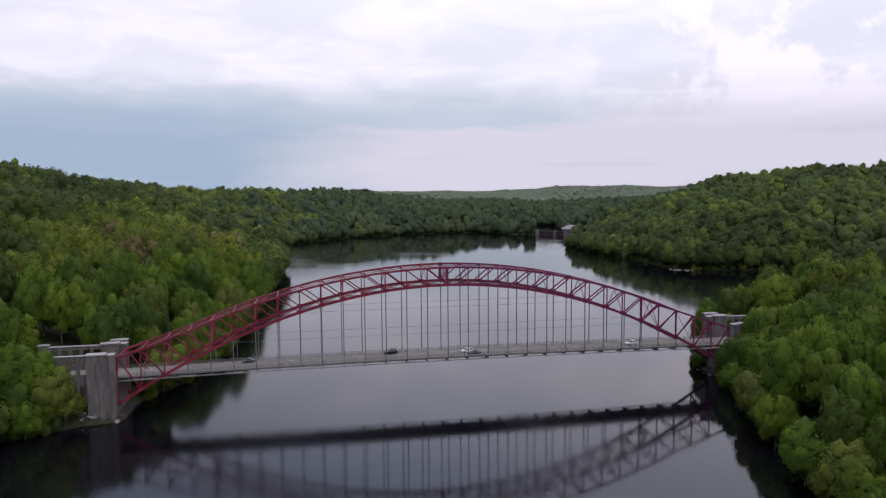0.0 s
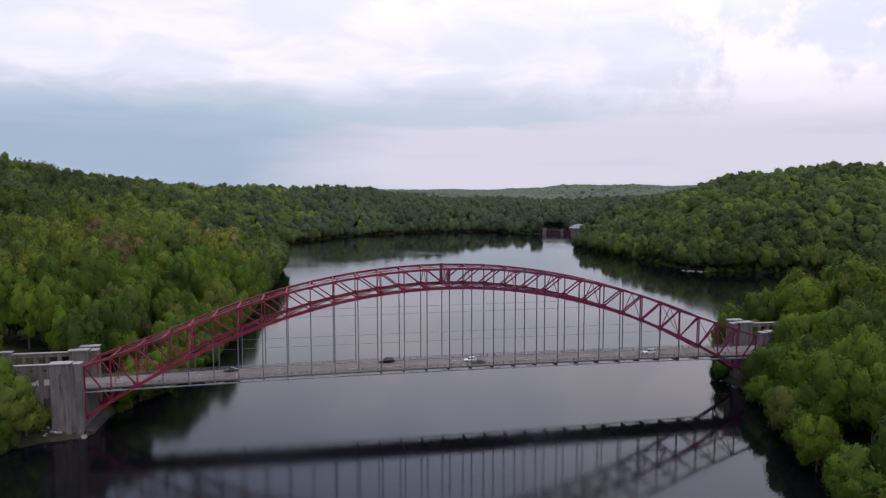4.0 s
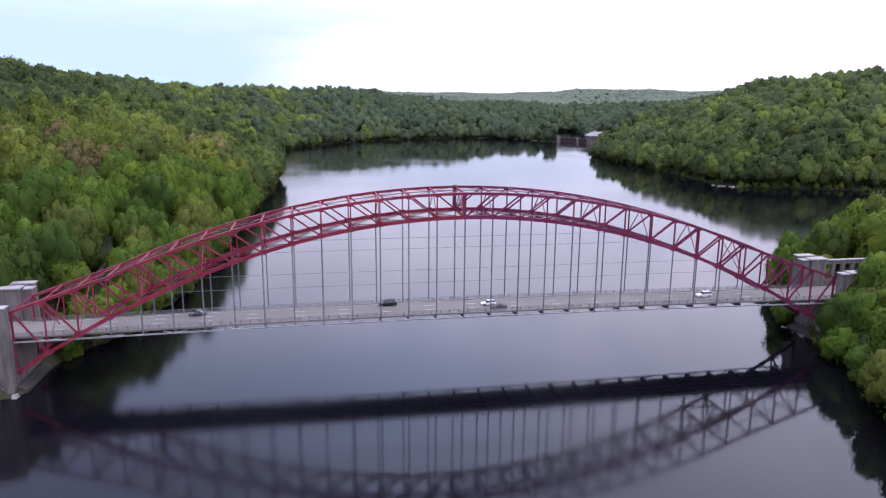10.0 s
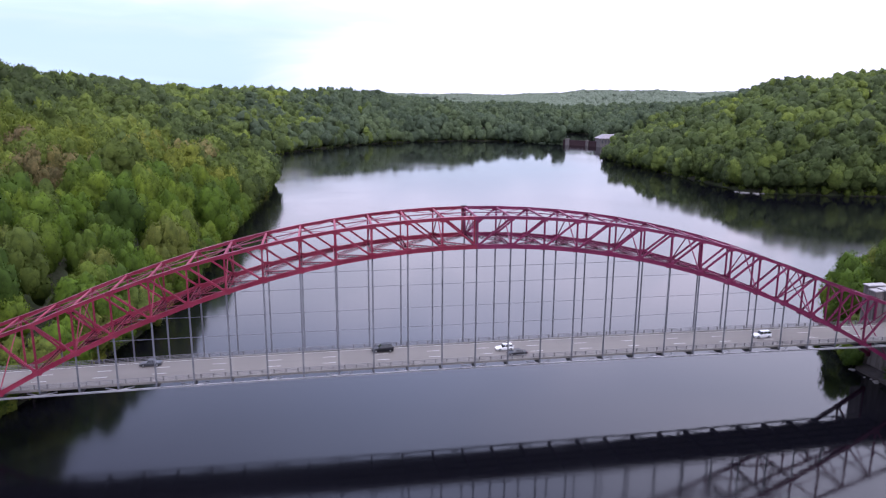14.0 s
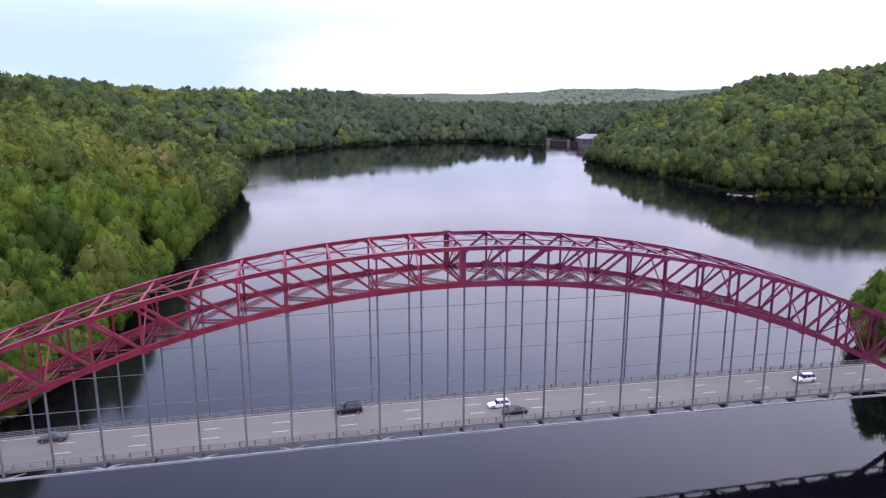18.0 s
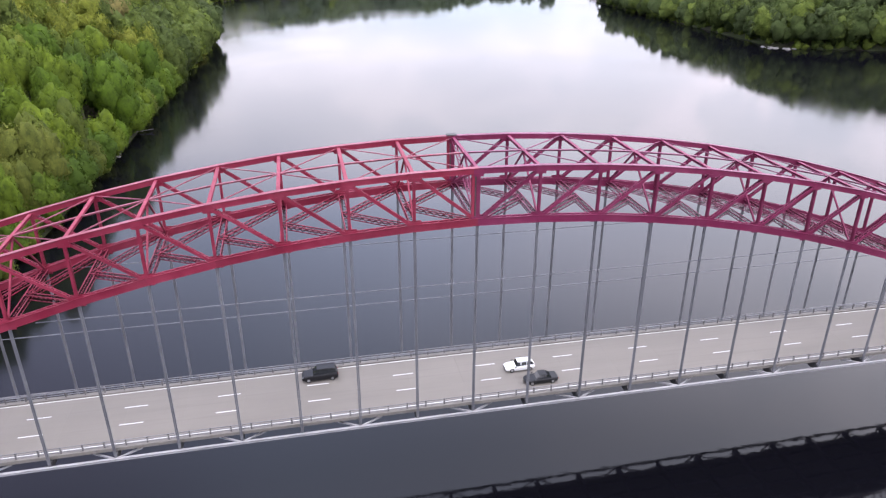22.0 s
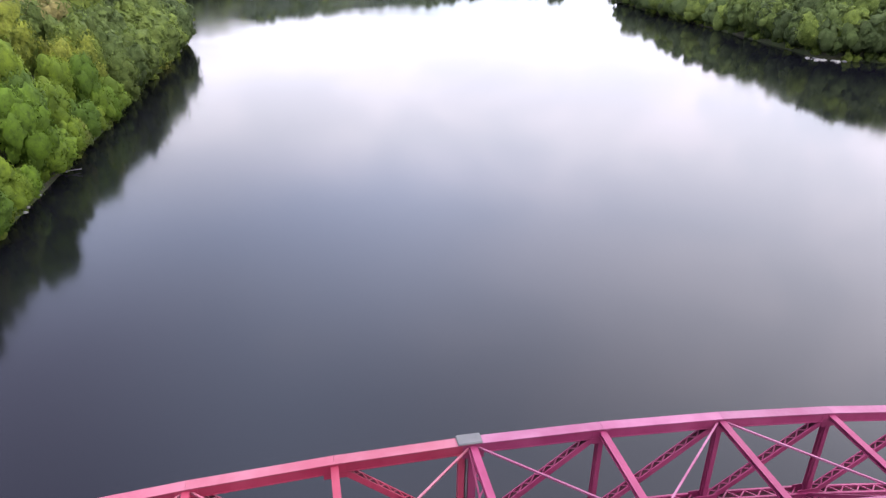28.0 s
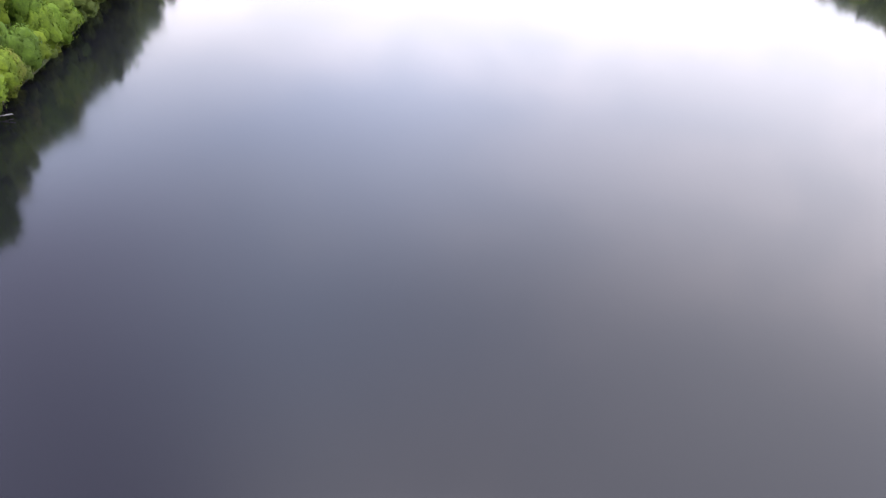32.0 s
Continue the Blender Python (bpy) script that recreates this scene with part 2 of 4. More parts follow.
water = Mat("dark_lake_water", (0.003, 0.003, 0.0045), 0.06, spec=0.5)
water.b.inputs["IOR"].default_value = 1.38
ruffled = water.n.new("ShaderNodeMath")
ruffled.operation = "ADD"
split_way = water.n.new("ShaderNodeSeparateXYZ")
water.l.new(water.co, split_way.inputs[0])
water.l.new(water.noise(0.01, 3, 0.5, (1, 1, 1), 0.5), ruffled.inputs[0])
water.l.new(water.ramp(split_way.outputs[0], 0, -75, -0.05, 0.2), ruffled.inputs[1])
water.gloss(ruffled.outputs[0], 0.42, 0.68, 0.045, 0.125)
WATER = water.m
ripple = water.noise(0.5, 3, 0.6, (1.0, 1.0, 1.0), 0.3)
water.bump(ripple, 0.04, 0.25)

earth = Mat("forest_floor", (0.03, 0.032, 0.017), 0.95, spec=0.2)
earth.blend(earth.ramp(earth.noise(0.05, 6), 0.4, 0.65), (0.04, 0.055, 0.018))
earth.blend(earth.ramp(earth.noise(0.6, 6), 0.5, 0.75), (0.06, 0.048, 0.034))
earth.bump(earth.noise(0.4, 6), 0.6, 0.6)
EARTH = earth.m
bark = Mat("grey_brown_bark", (0.11, 0.09, 0.075), 0.95)
bark.blend(bark.ramp(bark.noise(2.0, 5, 0.6, (1, 1, 0.2)), 0.4, 0.7), (0.2, 0.18, 0.16))
BARK = bark.m
rock = Mat("pale_shore_rock", (0.25, 0.24, 0.225), 0.9)
rock.blend(rock.ramp(rock.noise(0.8, 6), 0.4, 0.7), (0.13, 0.125, 0.12))
rock.bump(rock.noise(2.0, 6), 0.6, 0.1)
ROCK = rock.m


def foliage(name, ramp_colours, per, mottle=0.6, fleck=0.28):
    """Leaves: one of several greens for each tree, mottled within the crown."""
    f = Mat(name, (0.06, 0.1, 0.02), 0.8, spec=0.14)
    r = f.n.new("ShaderNodeValToRGB")
    e = r.color_ramp.elements
    while len(e) < len(ramp_colours):
        e.new(0.5)
    for i, c in enumerate(ramp_colours):
        e[i].position, e[i].color = i / (len(ramp_colours) - 1), (*c, 1)
    if per == "object":
        f.l.new(f.each(), r.inputs[0])
    else:
        a = f.n.new("ShaderNodeAttribute")
        a.attribute_name = "tint"
        f.l.new(a.outputs["Fac"], r.inputs[0])
    f.last = r.outputs[0]
    grain = 1.0 if per == "attribute" else 18.0
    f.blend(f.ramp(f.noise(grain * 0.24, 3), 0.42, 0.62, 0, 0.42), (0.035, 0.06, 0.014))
    # Fine dark noise stands for the shaded gaps between leaves.
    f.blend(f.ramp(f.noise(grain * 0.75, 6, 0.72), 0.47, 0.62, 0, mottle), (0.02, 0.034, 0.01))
    f.vary(f.island(), 1 - fleck, 1 + fleck)
    f.bump(f.noise(grain, 5, 0.7), 1.0, 1.1 if per == "attribute" else 0.07)
    t = f.n.new("ShaderNodeBsdfTranslucent")
    f.l.new(f.last, t.inputs[0])
    x = f.n.new("ShaderNodeMixShader")
    x.inputs[0].default_value = 0.35
    f.l.new(f.b.outputs[0], x.inputs[1])
    f.l.new(t.outputs[0], x.inputs[2])
    f.l.new(x.outputs[0], f.n["Material Output"].inputs["Surface"])
    return f.m


GREENS = [(0.036, 0.056, 0.02), (0.046, 0.073, 0.021), (0.06, 0.092, 0.021), (0.077, 0.116, 0.021), (0.098, 0.142, 0.021), (0.124, 0.152, 0.024), (0.13, 0.128, 0.045), (0.11, 0.095, 0.05)]
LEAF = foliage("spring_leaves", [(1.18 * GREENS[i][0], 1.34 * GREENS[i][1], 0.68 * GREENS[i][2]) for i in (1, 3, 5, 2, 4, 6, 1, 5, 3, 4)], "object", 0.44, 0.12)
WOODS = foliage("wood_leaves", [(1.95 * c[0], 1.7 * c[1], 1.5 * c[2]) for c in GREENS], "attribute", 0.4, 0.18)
# Paler, bluer copy of the wood leaves: haze over the hills in colour.
HAZY_HILL_WOODS = foliage("hill_wood_leaves", [(2.1 * c[0], 1.84 * c[1], 1.85 * c[2]) for c in GREENS], "attribute", 0.36, 0.2)
# Dark far-shore leaves, with the blue of distance haze in the colour.
HAZY_SHORE_WOODS = foliage("dark_wood_leaves", [(0.072, 0.1, 0.058), (0.096, 0.13, 0.066), (0.12, 0.16, 0.068), (0.185, 0.215, 0.08)], "attribute", 0.3, 0.15)
# Pale, low-contrast ridge leaves: distance haze is put into the colour.
HAZY_RIDGE_WOODS = foliage("pale_wood_leaves", [(0.19, 0.23, 0.16), (0.2, 0.245, 0.17), (0.215, 0.255, 0.175)], "attribute", 0.12, 0.05)

# ---- helpers for parts ----


def part(name, bm, material, parent=None, label="", smooth=False):
    me = bpy.data.meshes.new(name)
    bm.to_mesh(me)
    bm.free()
    me.materials.append(material)
    if smooth:
        me.shade_smooth()
    ob = new(name, me)
    ob.parent = parent
    return tagged(ob, label)


def again(ob, m, parent=None):
    """One more object on the same mesh."""
    o = new(ob.name.split(".")[0], ob.data)
    o.matrix_basis = m
    o.parent = parent
    return o


def thing(name, label, category, group="", kind="", at=(0, 0, 0)):
    ob = new(name)
    ob.location = at
    ob.empty_display_size = 0.5
    return tagged(ob, label, category, group, kind)


def box(bm, x0, x1, y0, y1, z0, z1, bevel=0.0):
    made = bmesh.ops.create_cube(bm, size=1.0)["verts"]
    bmesh.ops.transform(bm, matrix=Matrix.LocRotScale(((x0 + x1) / 2, (y0 + y1) / 2, (z0 + z1) / 2), None, (x1 - x0, y1 - y0, z1 - z0)), verts=made)
    if bevel:
        edges = list({e for v in made for e in v.link_edges})
        bmesh.ops.bevel(bm, geom=edges, offset=bevel, segments=1, affect="EDGES")
    return bm


def bar(bm, p, q, wide, high, above=(0, 0, 1), side=0.0, lift=0.0):
    """A box from p to q; wide across, high along above, moved by side and lift."""
    p, q = Vector(p), Vector(q)
    ahead = (q - p).normalized()
    across = ahead.cross(Vector(above)).normalized()
    top = across.cross(ahead).normalized()
    mid = across * side + top * lift
    vs = [bm.verts.new(e + mid + across * (a * wide / 2) + top * (b * high / 2)) for e in (p, q) for a, b in ((-1, -1), (1, -1), (1, 1), (-1, 1))]
    for f in ((3, 2, 1, 0), (4, 5, 6, 7), (0, 1, 5, 4), (1, 2, 6, 5), (2, 3, 7, 6), (3, 0, 4, 7)):
        bm.faces.new([vs[i] for i in f])
    return bm


def zigzag(bm, p, q, wide, lift, pitch, above=(0, 0, 1), thick=0.05, broad=0.1):
    """Lacing bars between two sides that lie wide apart."""
    p, q = Vector(p), Vector(q)
    ahead = q - p
    n = max(2, round(ahead.length / pitch))
    across = ahead.normalized().cross(Vector(above)).normalized()
    top = across.cross(ahead.normalized()).normalized()
    for i in range(n):
        s = 1 if i % 2 else -1
        a = p + ahead * (i / n) + across * (s * wide / 2) + top * lift
        b = p + ahead * ((i + 1) / n) - across * (s * wide / 2) + top * lift
        bar(bm, a, b, broad, thick, top)


# ---- the lake and its shores ----
SHORE = np.array([
    (-240, -900), (-230, -400), (-215, -160), (-175, -62), (-146, -24), (-134, -18), (-124, -12.5), (-114, -11), (-113, 8), (-108, 20), (-101, 32), (-91, 70), (-86, 138),
    (-83, 200), (-80, 265), (-78, 340), (-73, 420), (-78, 465), (-104, 512), (-150, 570), (-165, 640), (-124, 700), (-84, 725),
    (-60, 778), (-4, 855), (60, 915), (170, 955), (238, 952), (272, 915), (318, 862), (321, 866), (276, 925), (262, 985), (305, 1110), (410, 1170), (465, 1110),
    (405, 930), (378, 840), (392, 788), (356, 742), (320, 698),
    (297, 645), (290, 553), (296, 451), (295, 372), (291, 350), (304, 337), (342, 324), (390, 306), (520, 275), (820, 240), (1100, 200), (1100, 140),
    (800, 128), (500, 118), (350, 106), (240, 92), (164, 68), (134, 44), (118, 20), (112.5, -10), (102, -42), (89, -74), (75, -104),
    (68, -150), (84, -250), (150, -420), (200, -900),
], float)


def shore_distance(x, y):
    """Metres from the waterline: positive on land, negative on the lake."""
    x, y = np.asarray(x, float), np.asarray(y, float)
    best, inside = np.full(x.shape, 1e9), np.zeros(x.shape, bool)
    for (x0, y0), (x1, y1) in zip(SHORE, np.roll(SHORE, -1, 0)):
        ex, ey = x1 - x0, y1 - y0
        s = np.clip(((x - x0) * ex + (y - y0) * ey) / (ex * ex + ey * ey), 0, 1)
        best = np.minimum(best, np.hypot(x - x0 - s * ex, y - y0 - s * ey))
        crosses = ((y0 > y) != (y1 > y)) & (x < (x1 - x0) * (y - y0) / (y1 - y0 + 1e-12) + x0)
        inside ^= crosses
    return np.where(inside, -best, best)


# where the hills stand: x, y, height reached, how far inland they climb
HILLS = np.array([
    (-220, -20, 68, 170), (-280, 260, 82, 180), (-300, 480, 103, 190), (-480, 500, 108, 200), (-260, 760, 75, 220), (-420, 950, 84, 220), (-150, 1120, 68, 240),
    (60, 1180, 62, 200), (200, 1290, 42, 200), (300, 1450, 28, 200), (640, 1300, 34, 220), (480, 1000, 30, 160), (335, 715, 2, 200), (470, 740, 60, 170), (520, 470, 76, 160),
    (650, 620, 95, 190), (660, 820, 82, 170), (560, 880, 52, 170), (800, 480, 98, 190), (600, 330, 72, 180), (200, -60, 42, 170), (320, 20, 44, 200), (260, -300, 48, 200), (-350, -300, 68, 200),
    (300, 1750, 30, 300), (700, 1750, 30, 300), (0, 1800, 36, 300), (-400, 1700, 61, 300), (1000, 1500, 38, 300), (0, 2400, 46, 300), (350, 2340, 45, 300),
    (660, 2270, 44, 300), (935, 2176, 65, 300), (1065, 2120, 62, 300), (1257, 2013, 60, 300), (1600, 1900, 58, 300), (800, 3100, 38, 300), (-1200, 1500, 88, 300),
    (2200, 800, 98, 300),
])


def swell(x, y, size, seed):
    """Smooth uneven ground, from a few sines."""
    r = np.random.RandomState(seed)
    z = np.zeros(np.shape(x))
    for _ in range(6):
        a, f, p = r.uniform(0, 2 * np.pi), r.uniform(0.6, 1.6) / size, r.uniform(0, 2 * np.pi)
        z += np.sin((x * np.cos(a) + y * np.sin(a)) * f * 2 * np.pi + p)
    return z / 6


def ground_height(x, y, d=None):
    x, y = np.asarray(x, float), np.asarray(y, float)
    d = shore_distance(x, y) if d is None else d
    far = np.hypot(x[..., None] - HILLS[:, 0], y[..., None] - HILLS[:, 1]) + 20
    w = far**-3.6
    w /= w.sum(-1, keepdims=True)
    top, run = (w * HILLS[:, 2]).sum(-1), (w * HILLS[:, 3]).sum(-1)
    e = np.maximum(d, 0)
    land = 0.15 + top * (1 - np.exp(-e / run)) + (7.0 - 6.0 * np.exp(-(((x - 355) ** 2 + (y - 775) ** 2) / 75**2) ** 2)) * (1 - np.exp(-e / 9))
    land = land + swell(x, y, 260, 5) * 9 * (1 - np.exp(-e / 120)) + swell(x, y, 60, 6) * 2.0 * (1 - np.exp(-e / 40))
    lake = -0.35 * np.minimum(-d, 25)
    z = np.where(d > 0, land, lake)
    # the road's cutting and bank beyond both ends of the bridge
    off = np.abs(y) - 8
    k = np.clip(1 - off / 12, 0, 1) * np.clip((np.abs(x) - 116) / 6, 0, 1) * np.clip((420 - np.abs(x)) / 80, 0, 1) * (np.abs(y) < 22)
    k = k * k * (3 - 2 * k)
    return np.where(d > 0, z * (1 - k) + np.minimum(z, 14.2) * k, z)


def spread(n, middle, low, high, bend):
    """Grid lines that lie close round the middle and wide far off."""
    u = np.linspace(-1, 1, n)
    s = np.sinh(bend * np.abs(u)) / np.sinh(bend)
    return middle + np.where(u < 0, -s * (middle - low), s * (high - middle))


def mesh_from(name, verts, faces, material, smooth=True, tint=None, normals=None):
    me = bpy.data.meshes.new(name)
    verts, faces = np.asarray(verts, np.float32), np.asarray(faces, np.int32)
    n, k = faces.shape
    me.vertices.add(len(verts))
    me.vertices.foreach_set("co", verts.ravel())
    me.loops.add(n * k)
    me.loops.foreach_set("vertex_index", faces.ravel())
    me.polygons.add(n)
    me.polygons.foreach_set("loop_start", np.arange(0, n * k, k, dtype=np.int32))
    me.polygons.foreach_set("loop_total", np.full(n, k, np.int32))
    me.update(calc_edges=True)
    if smooth:
        me.shade_smooth()
    if normals is not None:
        me.normals_split_custom_set_from_vertices(np.asarray(normals, np.float32))
    if tint is not None:
        a = me.attributes.new("tint", "FLOAT", "POINT")
        a.data.foreach_set("value", np.asarray(tint, np.float32))
    me.materials.append(material)
    return new(name, me)


gx, gy = spread(250, -20, -3600, 3600, 4.4), spread(260, 120, -1400, 4300, 4.4)
X, Y = np.meshgrid(gx, gy)
grid = np.arange(X.size).reshape(X.shape)
quads = np.stack([grid[:-1, :-1], grid[:-1, 1:], grid[1:, 1:], grid[1:, :-1]], -1).reshape(-1, 4)
ground = mesh_from("ground", np.stack([X, Y, ground_height(X, Y)], -1).reshape(-1, 3), quads, EARTH)
tagged(ground, "wooded hills of brown earth and leaf litter round a lake", "ground", kind="structure")
bm = bmesh.new()
bmesh.ops.create_grid(bm, x_segments=1, y_segments=1, size=1.0)
bmesh.ops.transform(bm, matrix=Matrix.Translation((400, 300, 0)) @ Matrix.Diagonal((900, 1300, 1, 1)), verts=bm.verts)
lake = part("water", bm, WATER)
tagged(lake, "calm dark reservoir water that mirrors sky and woods", "water", kind="structure")

# ---- the woods ----


def icosphere(steps):
    b = bmesh.new()
    bmesh.ops.create_icosphere(b, subdivisions=steps, radius=1.0)
    v = np.array([x.co[:] for x in b.verts])
    f = np.array([[x.index for x in y.verts] for y in b.faces])
    b.free()
    return v, f


ICO = {n: icosphere(n) for n in (1, 2)}


def crown_shape(r, lumps, leaves, leaf, steps, core=0.85, rough=0.17, bough=(0.13, 0.23), dome=0.8, soft=0.0):
    """A crown about the origin's axis, 1 high and about 1 wide: a broad dome of rounded boughs under loose sprays of leaves,
    whose normals follow the boughs. Triangles alone; returns vertices, faces and normals."""
    verts, faces, normals, n = [], [], [], 0
    centres = [(r.uniform(-0.04, 0.04), r.uniform(-0.04, 0.04), 0.54, 0.4)]
    turn = r.uniform(0, 6.28)
    for i in range(1, lumps):
        h = 0.86 - 0.5 * (i - 1) / max(1, lumps - 2) + r.uniform(-0.06, 0.06)
        a = turn + i * 2.4 + r.uniform(-0.35, 0.35)
        reach = 0.33 * math.sqrt(max(0.04, 1 - ((h - 0.5) / 0.46) ** 2)) * r.uniform(0.78, 1.08)
        centres.append((reach * math.cos(a), reach * math.sin(a), h, r.uniform(*bough)))
    middle = np.array((0, 0, 0.42))
    for i, (cx, cy, cz, s) in enumerate(centres):
        v0, f0 = ICO[2 if i == 0 and lumps > 1 else steps]
        tall = r.uniform(0.75, 1.3) if i else 0.95
        v = v0 * (1 + rough * r.standard_normal((len(v0), 1)).clip(-1.6, 1.6)) * s * core * (1, 1, tall) + (cx, cy, cz)
        verts.append(v)
        faces.append(f0 + n)
        out = v - middle
        normals.append(v0 * 0.62 + out / np.linalg.norm(out, axis=1, keepdims=True) * dome + (0, 0, soft))
        n += len(v0)
    share = np.array([c[3] ** 2 * (0.6 if i == 0 else 1) for i, c in enumerate(centres)])
    share = np.maximum(1, leaves * share / share.sum()).astype(int) if leaves else np.zeros(lumps, int)
    for (cx, cy, cz, s), per in zip(centres, share):
        if not per:
            continue
        d = r.standard_normal((per, 3))
        d[:, 2] = d[:, 2] * 0.85 + 0.3
        d /= np.linalg.norm(d, axis=1, keepdims=True)
        c = d * s * (core + (1.16 - core) * r.uniform(0, 1, (per, 1))) + (cx, cy, cz)
        face = d + r.standard_normal((per, 3)) * 0.4 + (0, 0, 0.15)
        face /= np.linalg.norm(face, axis=1, keepdims=True)
        t = np.cross(face, r.standard_normal((per, 3)))
        t /= np.linalg.norm(t, axis=1, keepdims=True)
        u = np.cross(face, t)
        w = leaf * r.uniform(0.5, 1.35, (per, 1))
        lean = r.uniform(-0.6, 0.6, (per, 1))
        spray = np.stack([c - t * w * 1.15 - u * w * 0.7, c + t * w * 1.15 - u * w * (0.7 - lean * 0.5), c + t * w * lean + u * w * 1.25], 1).reshape(-1, 3)
        out = c - middle
        way = d * 0.55 + out / np.linalg.norm(out, axis=1, keepdims=True) * dome + face * 0.25 + (0, 0, soft)
        verts.append(spray)
        normals.append(np.repeat(way, 3, 0))
        faces.append(np.arange(per)[:, None] * 3 + n + (0, 1, 2))
        n += len(spray)
    normals = np.concatenate(normals)
    return np.concatenate(verts), np.concatenate(faces), normals / np.linalg.norm(normals, axis=1, keepdims=True)


def trunk_mesh(r, name):
    """A tapered trunk that leans a little, with limbs that reach into the crown; 1 high."""
    b = bmesh.new()

    def limb(points, radii, sides=6):
        rings = []
        for (x, y, z), s in zip(points, radii):
            rings.append([b.verts.new((x + s * math.cos(2 * math.pi * i / sides), y + s * math.sin(2 * math.pi * i / sides), z)) for i in range(sides)])
        for lo, hi in zip(rings, rings[1:]):
            for i in range(sides):
                b.faces.new((lo[i], lo[(i + 1) % sides], hi[(i + 1) % sides], hi[i]))

    lean = (r.uniform(-0.04, 0.04), r.uniform(-0.04, 0.04))
    limb([(0, 0, -0.08), (lean[0] * 0.3, lean[1] * 0.3, 0.25), (lean[0], lean[1], 0.55), (lean[0], lean[1], 0.78)], [0.028, 0.02, 0.014, 0.005])
    for i in range(4):
        a, h = i * 1.7 + r.uniform(-0.3, 0.3), 0.28 + 0.09 * i
        limb([(lean[0] * h, lean[1] * h, h), (0.12 * math.cos(a), 0.12 * math.sin(a), h + 0.12), (0.24 * math.cos(a), 0.24 * math.sin(a), h + 0.2)], [0.011, 0.008, 0.003], 4)
    me = bpy.data.meshes.new(name)
    b.to_mesh(me)
    b.free()
    me.materials.append(BARK)
    return me


rt = np.random.RandomState(11)


def scatter(x0, x1, y0, y1, step, seed):
    """Trees' places: an uneven grid on dry land, off the road."""
    r = np.random.RandomState(seed)
    px, py = np.meshgrid(np.arange(x0, x1, step), np.arange(y0, y1, step))
    px = (px + r.uniform(-0.5, 0.5, px.shape) * step).ravel()
    py = (py + r.uniform(-0.5, 0.5, py.shape) * step).ravel()
    d = shore_distance(px, py)
    keep = d > 0.6
    keep &= ~((np.abs(py) < 9) & (np.abs(px) < 420) & (np.abs(px) > 60))
    keep &= ~((px < -100) & (px > -128) & (np.abs(py) < 15))
    keep &= ~((px < -100) & (px > -153) & (py > -36) & (py < 0))
    keep &= ~((px > 100) & (px < 124) & (np.abs(py) < 12))
    px, py, d = px[keep], py[keep], d[keep]
    return px, py, d, ground_height(px, py, d)


# the line over which the camera flies, for choosing how finely a tree is built
ax, ay = np.linspace(-51, 1, 12), np.linspace(-258, 20, 12)


def nearness(px, py):
    return np.hypot(px[:, None] - ax, py[:, None] - ay).min(1)


def in_sight(px, py):
    """Land that can come into view from the line of flight."""
    turn = np.degrees(np.arctan2(px[:, None] - ax, py[:, None] - ay))
    return ((turn > -47) & (turn < 52)).any(1)


def planted(shapes, px, py, pz, high, wide, tint, name, label, r, material):
    """Many trees in one mesh, drawn from a few shapes."""
    verts, faces, tints, normals, n = [], [], [], [], 0
    pick = r.randint(0, len(shapes), len(px))
    for k, (v, f, nn) in enumerate(shapes):
        idx = np.nonzero(pick == k)[0]
        if not len(idx):
            continue
        a = r.uniform(0, 2 * np.pi, len(idx))
        c, s = np.cos(a)[:, None], np.sin(a)[:, None]
        w, h = wide[idx][:, None], high[idx][:, None]
        x = (v[:, 0] * c - v[:, 1] * s) * w + px[idx][:, None]
        y = (v[:, 0] * s + v[:, 1] * c) * w + py[idx][:, None]
        z = v[:, 2] * h + pz[idx][:, None]
        verts.append(np.stack([x, y, z], -1).reshape(-1, 3))
        normals.append(np.stack([nn[:, 0] * c - nn[:, 1] * s, nn[:, 0] * s + nn[:, 1] * c, nn[:, 2] * np.ones_like(c)], -1).reshape(-1, 3))
        faces.append((f[None] + (np.arange(len(idx)) * len(v))[:, None, None] + n).reshape(-1, 3))
        tints.append(np.repeat(tint[idx], len(v)))
        n += len(idx) * len(v)
    ob = mesh_from(name, np.concatenate(verts), np.concatenate(faces), material, True, np.concatenate(tints), np.concatenate(normals))
    return tagged(ob, label, "woods", kind="stuff")


def tree_sizes(r, n, mean):
    h = mean * r.uniform(0.72, 1.2, n)
    return h, h * r.uniform(0.5, 0.78, n)


BARE = ((-150, 165, 26), (-118, 300, 15))  # hollows of late trees: middle and reach


def leaf_tint(px, py, r, shift=0.0):
    """Kinds of trees grow in groups; bare and late ones stand by themselves in a hollow of the western bank."""
    point = np.clip((px + 205) / 40, 0, 1) * (px < 0) * np.clip((py - 10) / 40, 0, 1) * np.clip((420 - py) / 60, 0, 1)
    t = np.clip(0.28 + 0.2 * point + shift + 0.34 * swell(px, py, 120, 21) + r.uniform(-0.24, 0.24, len(px)), 0, 0.74)
    bare = np.any([np.hypot(px - x, (py - y) * 0.8) < reach for x, y, reach in BARE], axis=0)
    return np.where(bare & (r.uniform(0, 1, len(px)) < 0.5), r.uniform(0.86, 1.0, len(px)), t)


# all places, sorted by how near the flight comes
px, py, d, pz = scatter(-520, 560, -190, 620, 11.8, 3)
# one more row close along the waterline
row = []
